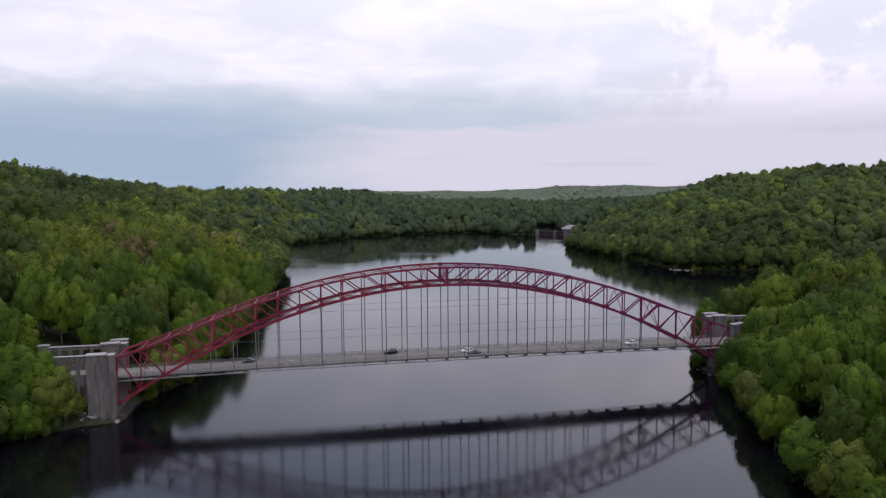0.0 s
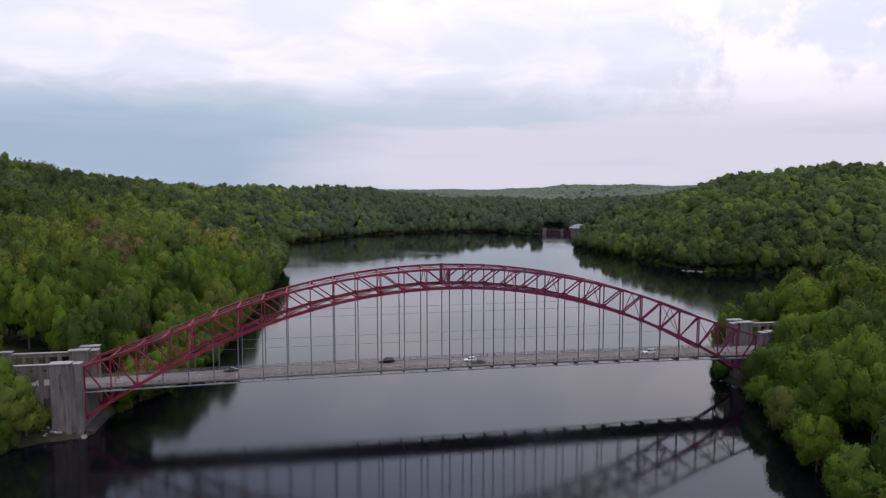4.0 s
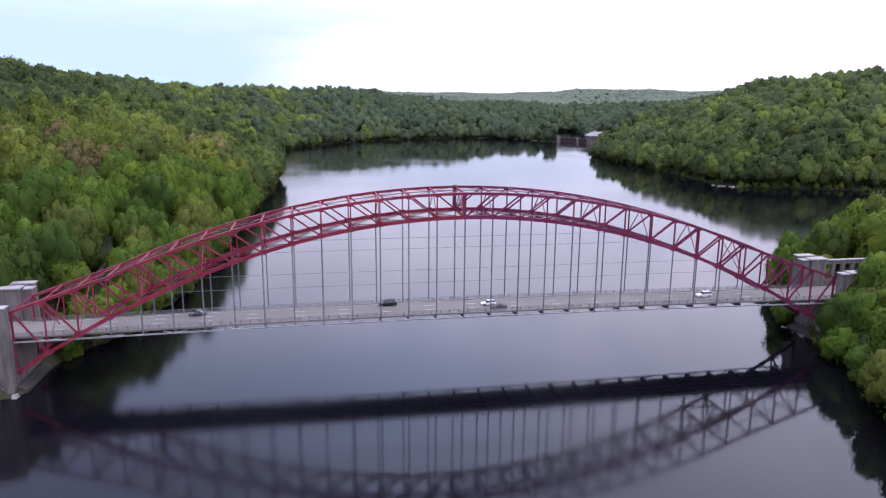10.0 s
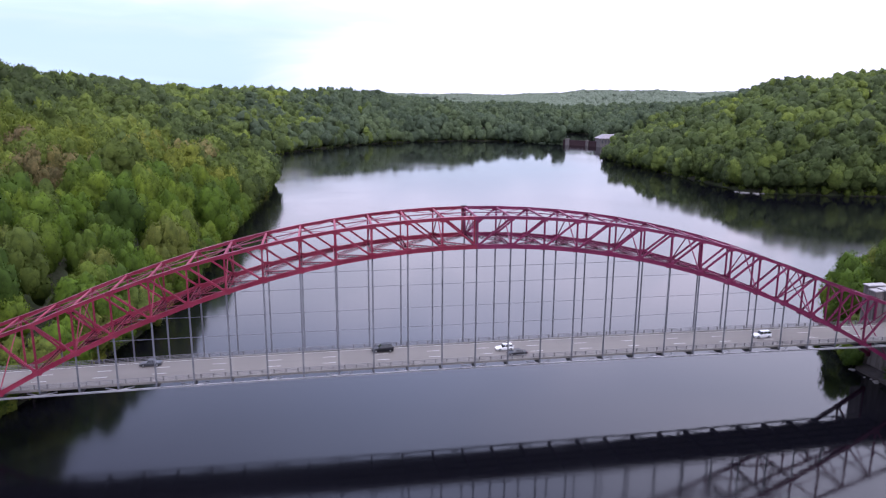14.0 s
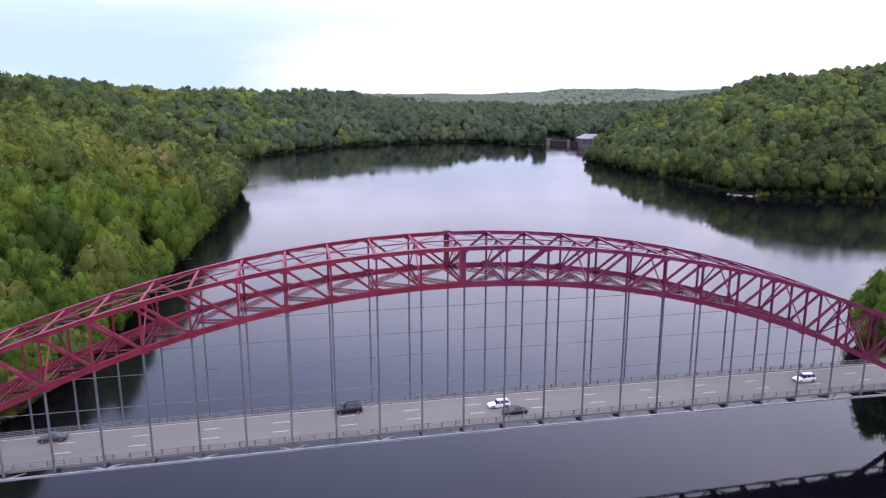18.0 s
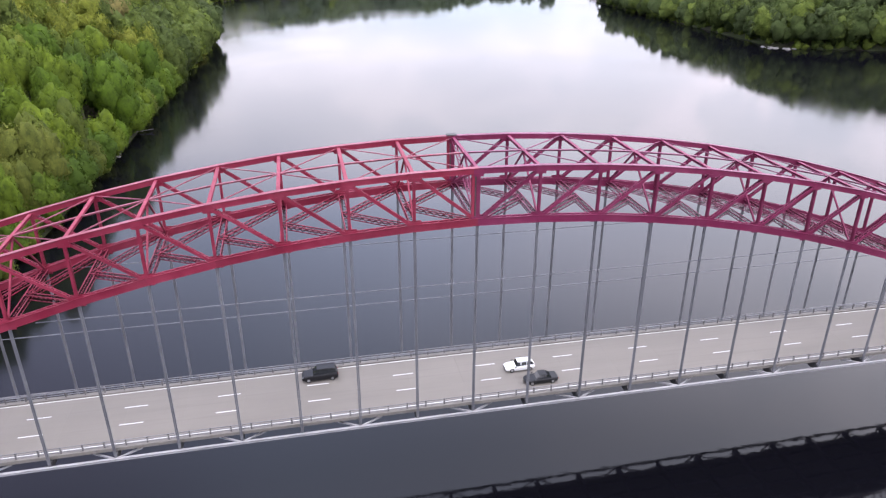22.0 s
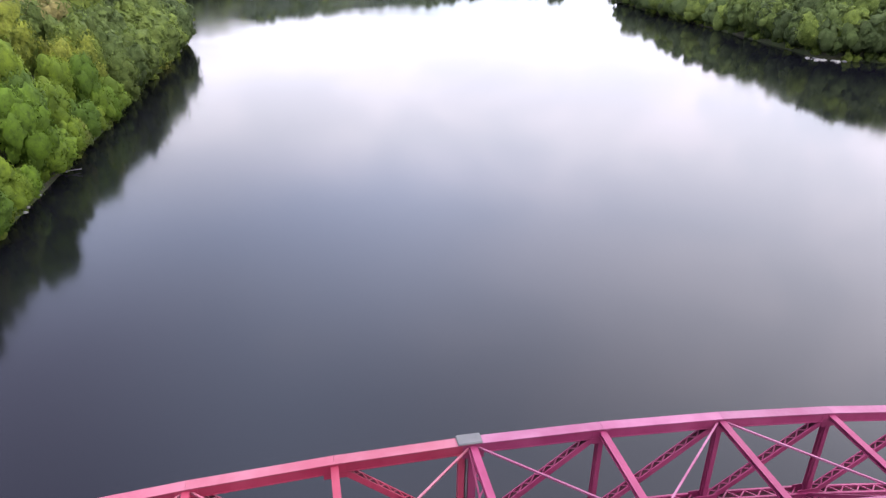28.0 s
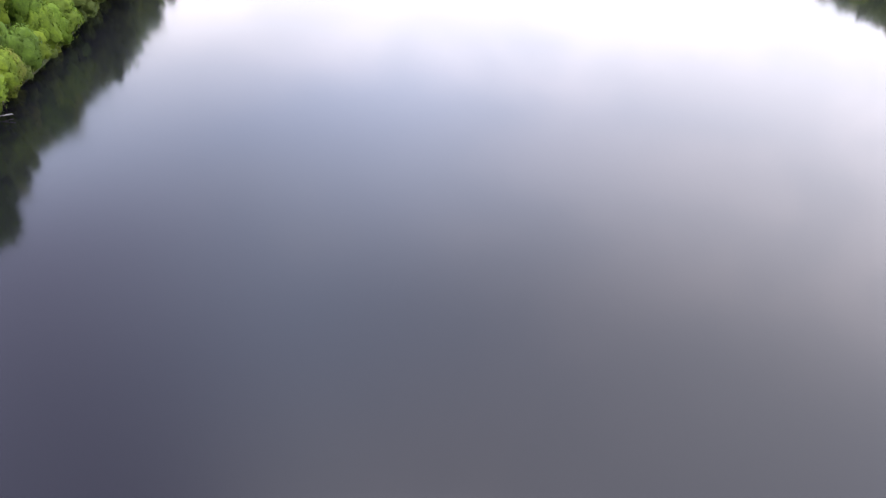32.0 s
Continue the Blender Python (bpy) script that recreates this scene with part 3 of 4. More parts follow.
for (x0, y0), (x1, y1) in zip(SHORE[3:], SHORE[4:]):
    n = int(math.hypot(x1 - x0, y1 - y0) / 9.0)
    row += [(x0 + (x1 - x0) * (i + rt.uniform(0.1, 0.9)) / n, y0 + (y1 - y0) * (i + rt.uniform(0.1, 0.9)) / n) for i in range(n)]
row = np.array([q for q in row if not (abs(q[1]) < 16 and 96 < abs(q[0]) < 129)])
# trees that stand before the two ends of the bridge: x, y, size
front = np.array([(-129, -13, 0.55), (-133, -14.5, 0.78), (-137.5, -13.5, 0.9), (-142, -15, 1.0), (-147, -14, 1.05), (-135, -18.5, 0.58), (-140, -20, 0.74), (-152, -19, 0.95),
                  (-147, -23.5, 0.6), (-158, -24, 0.8), (-157, -15, 0.95), (-165, -18, 1.0), (-160, 14, 0.9), (-169, 15, 1.0), (-177, 14, 0.9), (-151, 15, 0.7), (-174, -15, 1.0),
                  (116.5, -19, 0.62), (121, -24, 0.7), (127, -20, 0.66), (134, -22, 0.7), (142, -21, 0.75), (150, -24, 0.8), (137, -29, 0.8), (158, -20, 0.8), (114, -24, 0.5), (111, -17.5, 0.75), (114.5, -19.5, 0.9), (109, -23, 0.55), (119, -19, 0.9), (112.5, -14, 0.68), (116, -14.5, 0.94), (121.5, -14.5, 1.0), (127, -14, 1.0), (133, -14, 1.0), (140, -14.5, 1.0), (112.6, 10.5, 0.5), (115, 15.5, 0.66), (119.5, 18, 0.7), (-146, -31, 0.9), (-153, -28, 1.0)])
front_z = np.maximum(ground_height(front[:, 0], front[:, 1]), 0.4)
shore_row = len(row)
row = np.r_[row, front[:, :2]]
px, py = np.r_[px, row[:, 0]], np.r_[py, row[:, 1]]
d, pz = np.r_[d, np.full(shore_row, 0.5), -front[:, 2]], np.r_[pz, np.full(shore_row, 0.5), front_z]
near = nearness(px, py)
ok = in_sight(px, py) & (near < 520)
px, py, d, pz, near = px[ok], py[ok], d[ok], pz[ok], near[ok]
edge = np.where(d < 0, 0, near + np.minimum(d, 60) * 2.2)
order = np.argsort(edge)
px, py, d, pz, near = px[order], py[order], d[order], pz[order], near[order]
SINGLE = 300
# single trees: those along the banks that the flight passes nearest
kinds = []
for k in range(8):
    v, f, nn = crown_shape(rt, 18, 2700, 0.0185, 2, 0.76, 0.2, (0.12, 0.215))
    crown = mesh_from("crown", v, f, LEAF, True, None, nn).data
    kinds.append((crown, trunk_mesh(rt, "trunk")))
for ob in [o for o in scene.collection.objects if o.name.startswith("crown")]:
    bpy.data.objects.remove(ob)
high, wide = tree_sizes(rt, SINGLE, 22.5)
wide *= 1.04
high = high * np.where(d[:SINGLE] < 0, -d[:SINGLE], np.where(d[:SINGLE] < 1, 0.72, 1))
wide = wide * np.where(d[:SINGLE] < 0, 0.4 - 0.7 * d[:SINGLE], 1)
high *= 1 - np.where(d[:SINGLE] < 0, 0.0, 0.26) * np.exp(-((px[:SINGLE] - 127) ** 2 + (py[:SINGLE] + 16) ** 2) / 26**2)
LABELS = ["leafy broad tree in fresh spring green on the bank", "broad-crowned tree with yellow-green young leaves by the water", "tall leafy tree with uneven green crown among the woods"]
small = 1 - 0.42 * np.exp(-((px[:SINGLE] - 117) ** 2 + (py[:SINGLE] - 26) ** 2) / 22**2)
high, wide = high * small, wide * small
for i in range(SINGLE):
    crown, trunk = kinds[i % len(kinds)]
    t = new("tree")
    tagged(t, LABELS[i % 3], "tree", "trees on the banks")
    t.location = (px[i], py[i], pz[i] - (2.0 if d[i] < 1 else 0.2))
    t.rotation_euler = (0, 0, rt.uniform(0, 6.28))
    t.scale = (wide[i], wide[i], high[i])
    for name, me in (("trunk", trunk), ("crown", crown)):
        o = new(name, me)
        o.parent = t
rest = slice(SINGLE, None)
px, py, d, pz, near = px[rest], py[rest], d[rest], pz[rest], near[rest]
high, wide = tree_sizes(rt, len(px), 23.0)
tint = leaf_tint(px, py, rt)
close = near < 280
shapes = [crown_shape(rt, 13, 1000, 0.026, 1, 0.78, 0.2, (0.13, 0.225)) for _ in range(8)]
planted(shapes, px[close], py[close], pz[close], high[close], wide[close] * 1.16, tint[close], "bank_woods", "dense spring woods of many greens on the banks", rt, WOODS)
shapes = [crown_shape(rt, 9, 320, 0.04, 1, 0.84, 0.2, (0.14, 0.24), 0.8, 0.1) for _ in range(8)]
planted(shapes, px[~close], py[~close], pz[~close], high[~close], wide[~close] * 1.36, np.maximum(tint[~close] - 0.12, 0), "hill_woods", "dense spring woods on the hillsides", rt, HAZY_HILL_WOODS)
# shrubs that hang over the waterline
sx, sy = [], []
for (x0, y0), (x1, y1) in zip(SHORE[2:], SHORE[3:]):
    n = max(1, int(math.hypot(x1 - x0, y1 - y0) / 2.6))
    nx, ny = (y0 - y1) / math.hypot(x1 - x0, y1 - y0), (x1 - x0) / math.hypot(x1 - x0, y1 - y0)
    for i in range(n):
        k, off = (i + rt.uniform(0, 1)) / n, rt.uniform(-1.0, 5.5)
        sx.append(x0 + (x1 - x0) * k + nx * off)
        sy.append(y0 + (y1 - y0) * k + ny * off)
sx, sy = np.array(sx), np.array(sy)
ok = in_sight(sx, sy) & (nearness(sx, sy) < np.where(sx < 290, 1150, 900)) & ~((np.abs(sy + 1) < 14) & (sx < -106) & (sx > -128)) & ~((sx > 315) & (sx < 402) & (sy > 770) & (sy < 860))
sx, sy = sx[ok], sy[ok]
sd = shore_distance(sx, sy)
sz = np.maximum(ground_height(sx, sy, sd), 0) - 2.2
high, wide = rt.uniform(5.5, 10.5, len(sx)), rt.uniform(4.5, 8.5, len(sx))
high *= np.where((np.abs(sy) < 12) & (np.abs(sx) < 130), 0.55, 1)
high *= 1 - 0.55 * np.exp(-((sx - 340) ** 2 + (sy - 735) ** 2) / 60**2)
shapes = [crown_shape(rt, 4, 90, 0.05, 1) for _ in range(6)]
planted(shapes, sx, sy, sz, high, wide, leaf_tint(sx, sy, rt), "bank_shrubs", "low leafy shrubs overhanging the water's edge", rt, WOODS)
# farther woods
px, py, d, pz = scatter(-900, 1150, 180, 1700, 14.2, 7)
px, py, d, pz = np.r_[px, row[:, 0]], np.r_[py, row[:, 1]], np.r_[d, np.full(len(row), 0.5)], np.r_[pz, np.full(len(row), -2.5)]
near = nearness(px, py)
ok = in_sight(px, py) & (near >= 520) & (near < 1450) & (d < 340) & ~((np.abs(px - 498) < 16) & (py > 1330) & (py < 1380)) & ~((px < 8 + (py + 114) * 0.457 - 26) & (px > 250) & (py > 630) & (py < 800)) & ~((px > 312) & (px < 402) & (py > 780) & (py < 852))
px, py, d, pz = px[ok], py[ok], d[ok], pz[ok]
high, wide = tree_sizes(rt, len(px), 22.0)
high = high * (1 - 0.5 * np.exp(-((px - 330) ** 2 + (py - 700) ** 2) / 60**2))
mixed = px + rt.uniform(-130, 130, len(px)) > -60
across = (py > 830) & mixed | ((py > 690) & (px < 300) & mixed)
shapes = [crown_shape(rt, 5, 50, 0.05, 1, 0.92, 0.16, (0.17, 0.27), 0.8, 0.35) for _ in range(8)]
for sel, mat, shift, name, label in ((~across, HAZY_HILL_WOODS, -0.1, "far_woods", "distant spring woods on the hills beside the lake"), (across, HAZY_SHORE_WOODS, -0.05, "far_shore_woods", "dark woods on the lake's far shore, hazy blue in the leaf colour")):
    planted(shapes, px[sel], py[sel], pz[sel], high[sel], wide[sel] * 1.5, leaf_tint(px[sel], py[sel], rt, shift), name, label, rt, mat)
px, py, d, pz = scatter(-1300, 2400, 900, 2900, 15.5, 8)
near = nearness(px, py)
ok = in_sight(px, py) & (near >= 1450) & (near < 2900)
px, py, d, pz = px[ok], py[ok], d[ok], pz[ok]
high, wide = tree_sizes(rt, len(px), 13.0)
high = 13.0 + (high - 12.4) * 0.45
# soft leans the normals upward and flattens the shading of far crowns.
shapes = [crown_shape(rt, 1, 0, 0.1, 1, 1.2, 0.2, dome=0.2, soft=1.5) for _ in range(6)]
planted(shapes, px, py, pz, high, wide * 2.5, leaf_tint(px, py, rt), "horizon_woods", "pale grey-green woods on the farthest ridges, haze in their colour", rt, HAZY_RIDGE_WOODS)
# woods behind the start of the flight, out of its sight
px, py, d, pz = scatter(-420, 420, -420, 0, 18.0, 9)
ok = ~in_sight(px, py) & (d > 3) & (d < 220)
px, py, pz = px[ok], py[ok], pz[ok]
high, wide = tree_sizes(rt, len(px), 22.0)
shapes = [crown_shape(rt, 3, 30, 0.07, 1, 0.9, 0.16, (0.2, 0.3)) for _ in range(4)]
planted(shapes, px, py, pz, high, wide * 1.2, leaf_tint(px, py, rt), "back_woods", "leafy spring woods along the near shores", rt, WOODS)

# ---- the arch bridge ----
PANEL, HALF = 7.62, 7.0  # metres between panel points; half the distance of the two ribs


def top_z(k):
    k = abs(k)
    return 48.3 - 0.137 * k * k if k <= 12 else 48.3 - 0.137 * 144 - 2.6 * (k - 12)


def low_z(k):
    return 41.9 - 0.164 * k * k


def rail_z(k):
    return 13.9 - 0.0044 * k * k


def deck_z(x):
    return 14.85 - 0.0044 * (x / PANEL) ** 2


bridge = thing("arch_bridge", "long red steel truss arch bridge with a hung concrete road deck", "bridge")


def hue(x):
    return RED if x < 0 else MAGENTA


def skylit_hue(x):
    return RED_SKYLIT if x < 0 else MAGENTA_SKYLIT


def shade_plate(p, q, wide, lift, owner, deep=0.03):
    """A dark plate added to paint the shade inside a laced member."""
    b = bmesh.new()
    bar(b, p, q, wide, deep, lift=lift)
    part("inner_plate", b, SHADE_PAINT, owner, "dark plate added for the shade inside the member")


def laced_box(name, p, q, wide, deep, material):
    """Four corner angles, laced on both sides and on top."""
    p, q = Vector(p), Vector(q)
    across = (q - p).normalized().cross(Vector((0, 0, 1))).normalized()
    b = bmesh.new()
    for side in (-wide / 2, wide / 2):
        for lift in (-deep * 0.7, deep * 0.3):
            bar(b, p, q, 0.1, 0.09, side=side, lift=lift)
    owner = part(name, b, material, bridge)
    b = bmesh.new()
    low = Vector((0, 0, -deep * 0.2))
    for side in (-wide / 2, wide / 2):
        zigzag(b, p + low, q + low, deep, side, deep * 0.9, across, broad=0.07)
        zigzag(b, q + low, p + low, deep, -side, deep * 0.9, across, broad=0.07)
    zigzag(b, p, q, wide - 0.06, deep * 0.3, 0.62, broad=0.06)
    part("lacing", b, SHADE_PAINT, owner, "lacing bars in dark paint for the shade inside")


def top_node(k, y):
    return Vector((k * PANEL, y, top_z(k)))


def low_node(k, y):
    return Vector((k * PANEL, y, low_z(k)))


def gusset(p, y, across, tall):
    b = bmesh.new()
    for s in (-0.27, 0.27):
        box(b, p.x - across, p.x + across, y + s - 0.02, y + s + 0.02, p.z - tall, p.z + tall, 0)
    return b


for y in (-HALF, HALF):
    for k in range(-15, 15):
        x = (k + 0.5) * PANEL
        # the upper chord: a box with a cover plate that stands out on both sides
        p, q = top_node(k, y), top_node(k + 1, y)
        b = bmesh.new()
        bar(b, p, q, 0.52, 0.62, lift=-0.02)
        bar(b, p, q, 0.6, 0.05, lift=-0.345)
        chord = part("top_chord", b, hue(x), bridge)
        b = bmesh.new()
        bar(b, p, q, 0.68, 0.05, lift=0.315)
        part("cover_plate", b, skylit_hue(x), chord, "cover plate with sky light put into its paler paint")
        # the lower chord: two webs and a bottom plate, laced on top
        p, q = low_node(k, y), low_node(k + 1, y)
        b = bmesh.new()
        for s in (-0.3, 0.3):
            bar(b, p, q, 0.06, 0.86, side=s)
            bar(b, p, q, 0.14, 0.05, side=s * 1.12, lift=0.42)
        bar(b, p, q, 0.72, 0.06, lift=-0.45)
        zigzag(b, p.lerp(q, 0.08), q.lerp(p, 0.08), 0.56, 0.4, 0.62, broad=0.085)
        chord = part("bottom_chord", b, hue(x), bridge)
        shade_plate(p.lerp(q, 0.06), q.lerp(p, 0.06), 0.53, 0.2, chord)
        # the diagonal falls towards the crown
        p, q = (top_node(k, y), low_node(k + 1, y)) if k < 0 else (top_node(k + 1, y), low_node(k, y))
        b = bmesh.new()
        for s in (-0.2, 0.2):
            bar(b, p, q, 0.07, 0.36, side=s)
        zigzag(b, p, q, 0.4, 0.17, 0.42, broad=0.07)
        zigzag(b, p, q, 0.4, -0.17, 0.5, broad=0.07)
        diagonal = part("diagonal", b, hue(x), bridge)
        shade_plate(p, q, 0.32, 0.08, diagonal)
    for k in range(-15, 16):
        x = k * PANEL
        p, q = low_node(k, y), top_node(k, y)
        b = bmesh.new()
        heavy = 1.5 if abs(k) == 15 or k == 0 else 1.0
        bar(b, p, q, 0.05, 0.34 * heavy, (1, 0, 0))
        for s in (-0.2, 0.2):
            bar(b, p, q, 0.3 * heavy, 0.05, (0, 1, 0), lift=s)
        post = part("post", b, hue(x), bridge)
        if k == 0:
            # the joint at the crown: a dark gap plate and a second, paler leg
            b = bmesh.new()
            bar(b, p - Vector((0.34, 0, 0.3)), q - Vector((0.34, 0, 0.0)), 0.5, 0.1, (1, 0, 0))
            part("joint_plate", b, DARK_STEEL, post, "dark joint plate at the crown")
            b = bmesh.new()
            bar(b, p - Vector((0.62, 0, 0)), q - Vector((0.62, 0, 0)), 0.42, 0.34, (1, 0, 0))
            part("side_leg", b, RED, post)
            if y > 0:
                b = bmesh.new()
                box(b, x - 0.9, x + 0.5, y - 0.42, y + 0.42, q.z + 0.35, q.z + 0.5, 0.06)
                part("cover", b, ASPHALT, post, "small dull grey cover over the crown joint")
        part("gusset_plate", gusset(q - Vector((0, 0, 0.25)), y, 0.6, 0.45), hue(x), bridge)
        part("gusset_plate", gusset(p + Vector((0, 0, 0.1)), y, 0.85, 0.62), hue(x), bridge)

for k in range(-15, 16):
    x = k * PANEL
    near_top, far_top, near_low, far_low = top_node(k, -HALF), top_node(k, HALF), low_node(k, -HALF), low_node(k, HALF)
    # struts across the upper chords
    b = bmesh.new()
    bar(b, near_top, far_top, 0.42, 0.05, lift=-0.16)
    bar(b, near_top, far_top, 0.05, 0.28, lift=-0.02)
    strut = part("top_strut", b, hue(x), bridge)
    b = bmesh.new()
    bar(b, near_top, far_top, 0.42, 0.05, lift=0.12)
    part("top_flange", b, hue(x), strut)
    if abs(k) < 13:
        # laced struts across the lower chords
        b = bmesh.new()
        laced_box("bottom_strut", near_low, far_low, 0.72, 0.5, hue(x))
    if k % 2 and abs(k) < 13 or k == 0:
        # a sway frame between the ribs
        mid = (near_top + far_top) / 2 - Vector((0, 0, 0.2))
        if k == 0:
            for e, f in ((near_low, far_top), (far_low, near_top)):
                b = bmesh.new()
                for w in (-0.22, 0.22):
                    bar(b, e, f, 0.12, 0.1, (1, 0, 0), lift=w)
                zigzag(b, e, f, 0.44, 0.0, 0.6, (0, 1, 0))
                part("sway_brace", b, hue(x), bridge)
        for e in (near_low, far_low):
            b = bmesh.new()
            bar(b, e, mid, 0.2, 0.2, (1, 0, 0))
            part("sway_brace", b, hue(x), bridge)
    if abs(k) in (11, 13, 14):
        for e, f in ((near_low, far_top), (far_low, near_top)):
            b = bmesh.new()
            bar(b, e, f, 0.2, 0.16, (1, 0, 0))
            part("sway_brace", b, hue(x), bridge)
    if abs(k) < 15:
        b = bmesh.new()
        mid = (near_top + far_top) / 2
        nxt = (top_node(k + 1, -HALF) + top_node(k + 1, HALF)) / 2
        bar(b, mid, nxt, 0.32, 0.06, lift=0.06)
        bar(b, mid, nxt, 0.05, 0.16, lift=-0.05)
        part("ridge_brace", b, skylit_hue(x + 1), bridge)
    if k % 2 and abs(k) < 15:
        # cross bracing over two panels, crossing at this strut
        for s in (-1, 1):
            b = bmesh.new()
            mid = (near_top + far_top) / 2
            bar(b, top_node(k - 1, -HALF * s), mid, 0.11, 0.11)
            bar(b, mid, top_node(k + 1, HALF * s), 0.11, 0.11)
            part("cross_brace", b, skylit_hue(x), bridge)
    if abs(k) < 12 and k:
        # laced braces from the middle of a lower strut to the chords of the next panel
        s = 1 if k < 0 else -1
        mid = (near_low + far_low) / 2
        for y in (-HALF, HALF):
            e = low_node(k + s, y)
            laced_box("lower_brace", mid, e, 0.66, 0.56, hue(x))

# hangers with two ropes each, and the cables that tie them to one another
for y in (-HALF, HALF):
    for k in range(-12, 13):
        x, z0, z1 = k * PANEL, rail_z(k), low_z(k) - 0.45
        b = bmesh.new()
        for s in (-0.095, 0.095):
            bar(b, (x + s, y, z0), (x + s, y, z1), 0.15, 0.15, (1, 0, 0))
        bar(b, (x, y, z1 - 0.7), (x, y, z1), 0.16, 0.34, (1, 0, 0))
        bar(b, (x, y, z0), (x, y, z0 + 0.8), 0.16, 0.34, (1, 0, 0))
        part("hanger", b, ROPE, bridge)
    for share in (0.37, 0.71):
        z = rail_z(0) + share * (low_z(0) - rail_z(0))
        reach = math.sqrt((low_z(0) - 0.9 - z) / 0.164) * PANEL
        b = bmesh.new()
        bar(b, (-reach, y, z), (reach, y, z), 0.085, 0.085)
        part("tie_cable", b, ROPE, bridge)

# the deck: slabs on floor beams, with a light edge girder outside
for k in range(-15, 15):
    x0, x1 = k * PANEL, (k + 1) * PANEL
    z0, z1 = deck_z(x0), deck_z(x1)
    b = bmesh.new()
    bar(b, (x0 + 0.003, 0, z0 - 0.14), (x1 - 0.003, 0, z1 - 0.14), 12.9, 0.28)
    part("deck_slab", b, ROAD, bridge)
    for y in (-6.11, 6.11):
        b = bmesh.new()
        bar(b, (x0, y, z0 + 0.08), (x1, y, z1 + 0.08), 0.68, 0.2)
        part("kerb", b, KERB, bridge)
        for h in (0.5, 0.82, 1.14):
            b = bmesh.new()
            bar(b, (x0, y * 1.028, z0 + h), (x1, y * 1.028, z1 + h), 0.06, 0.1)
            part("guard_rail", b, RAIL, bridge)
    for y in (-HALF - 0.22, HALF + 0.22):
        b = bmesh.new()
        p, q = (x0, y, rail_z(k)), (x1, y, rail_z(k + 1))
        bar(b, p, q, 0.36, 0.05, lift=0.1)
        bar(b, p, q, 0.05, 0.26, lift=-0.03)
        bar(b, p, q, 0.36, 0.05, lift=-0.16)
        part("edge_girder", b, GREY_STEEL, bridge)
        # flat braces that spread from every second floor beam
        s, e = (k, k + 1) if k % 2 == 0 else (k + 1, k)
        b = bmesh.new()
        bar(b, (s * PANEL, y, rail_z(s) + 0.05), ((s * 0.62 + e * 0.38) * PANEL, y * 0.79, rail_z(s) + 0.1), 0.22, 0.18)
        part("edge_brace", b, GREY_STEEL, bridge)
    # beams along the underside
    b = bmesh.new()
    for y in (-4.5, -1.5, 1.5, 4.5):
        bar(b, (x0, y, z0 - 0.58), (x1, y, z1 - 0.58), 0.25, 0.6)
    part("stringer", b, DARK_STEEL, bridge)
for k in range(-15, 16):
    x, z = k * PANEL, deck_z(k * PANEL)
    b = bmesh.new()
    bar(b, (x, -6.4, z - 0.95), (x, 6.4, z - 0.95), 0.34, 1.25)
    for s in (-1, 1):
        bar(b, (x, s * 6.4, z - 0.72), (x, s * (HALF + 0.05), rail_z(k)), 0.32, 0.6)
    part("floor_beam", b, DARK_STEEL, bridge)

# rail posts, and the lane marks
b = bmesh.new()
box(b, -0.1, 0.1, -0.09, 0.09, 0, 1.0, 0.02)
post = part("rail_post", b, POST_PAINT, bridge)
first = True
for s in (-1, 1):
    for i in range(-44, 45):
        x = i * PANEL / 3 + 1.27
        m = pose(x, s * 6.14, deck_z(x) + 0.17)
        if first:
            post.matrix_basis, first = m, False
        else:
            again(post, m, bridge)
b = bmesh.new()
bar(b, (-1.5, 0, 0), (1.5, 0, 0), 0.15, 0.012)
dash = part("lane_dash", b, MARK, bridge)
first = True
for y in (-1.6, 2.1):
    for i in range(-9, 10):
        x = 4.0 + i * 12.19
        if abs(x) > 113:
            continue
        m = pose(x, y, deck_z(x) + 0.012, 0, math.degrees(2 * 0.0044 * x / PANEL**2), 0)
        if first:
            dash.matrix_basis, first = m, False
        else:
            again(dash, m, bridge)
for y in (-5.4, 5.55):
    for k in range(-15, 15):
        x0, x1 = k * PANEL, (k + 1) * PANEL
        b = bmesh.new()
        bar(b, (x0, y, deck_z(x0) + 0.006), (x1, y, deck_z(x1) + 0.006), 0.13, 0.012)
        part("edge_line", b, MARK, bridge)

# ---- the concrete ends of the bridge ----


def ribbed_block(b, x0, x1, y0, y1, z0, z1, ribs, sign):
    """A tall block whose outer face is stepped by shallow upright ribs."""
    box(b, x0, x1, y0, y1, z0, z1, 0.12)
    for a, c, proud in ribs:
        face = y0 if sign < 0 else y1
        box(b, x0 + (x1 - x0) * a, x0 + (x1 - x0) * c, min(face, face + sign * proud), max(face, face + sign * proud), z0, z1 - 0.6, 0.08)


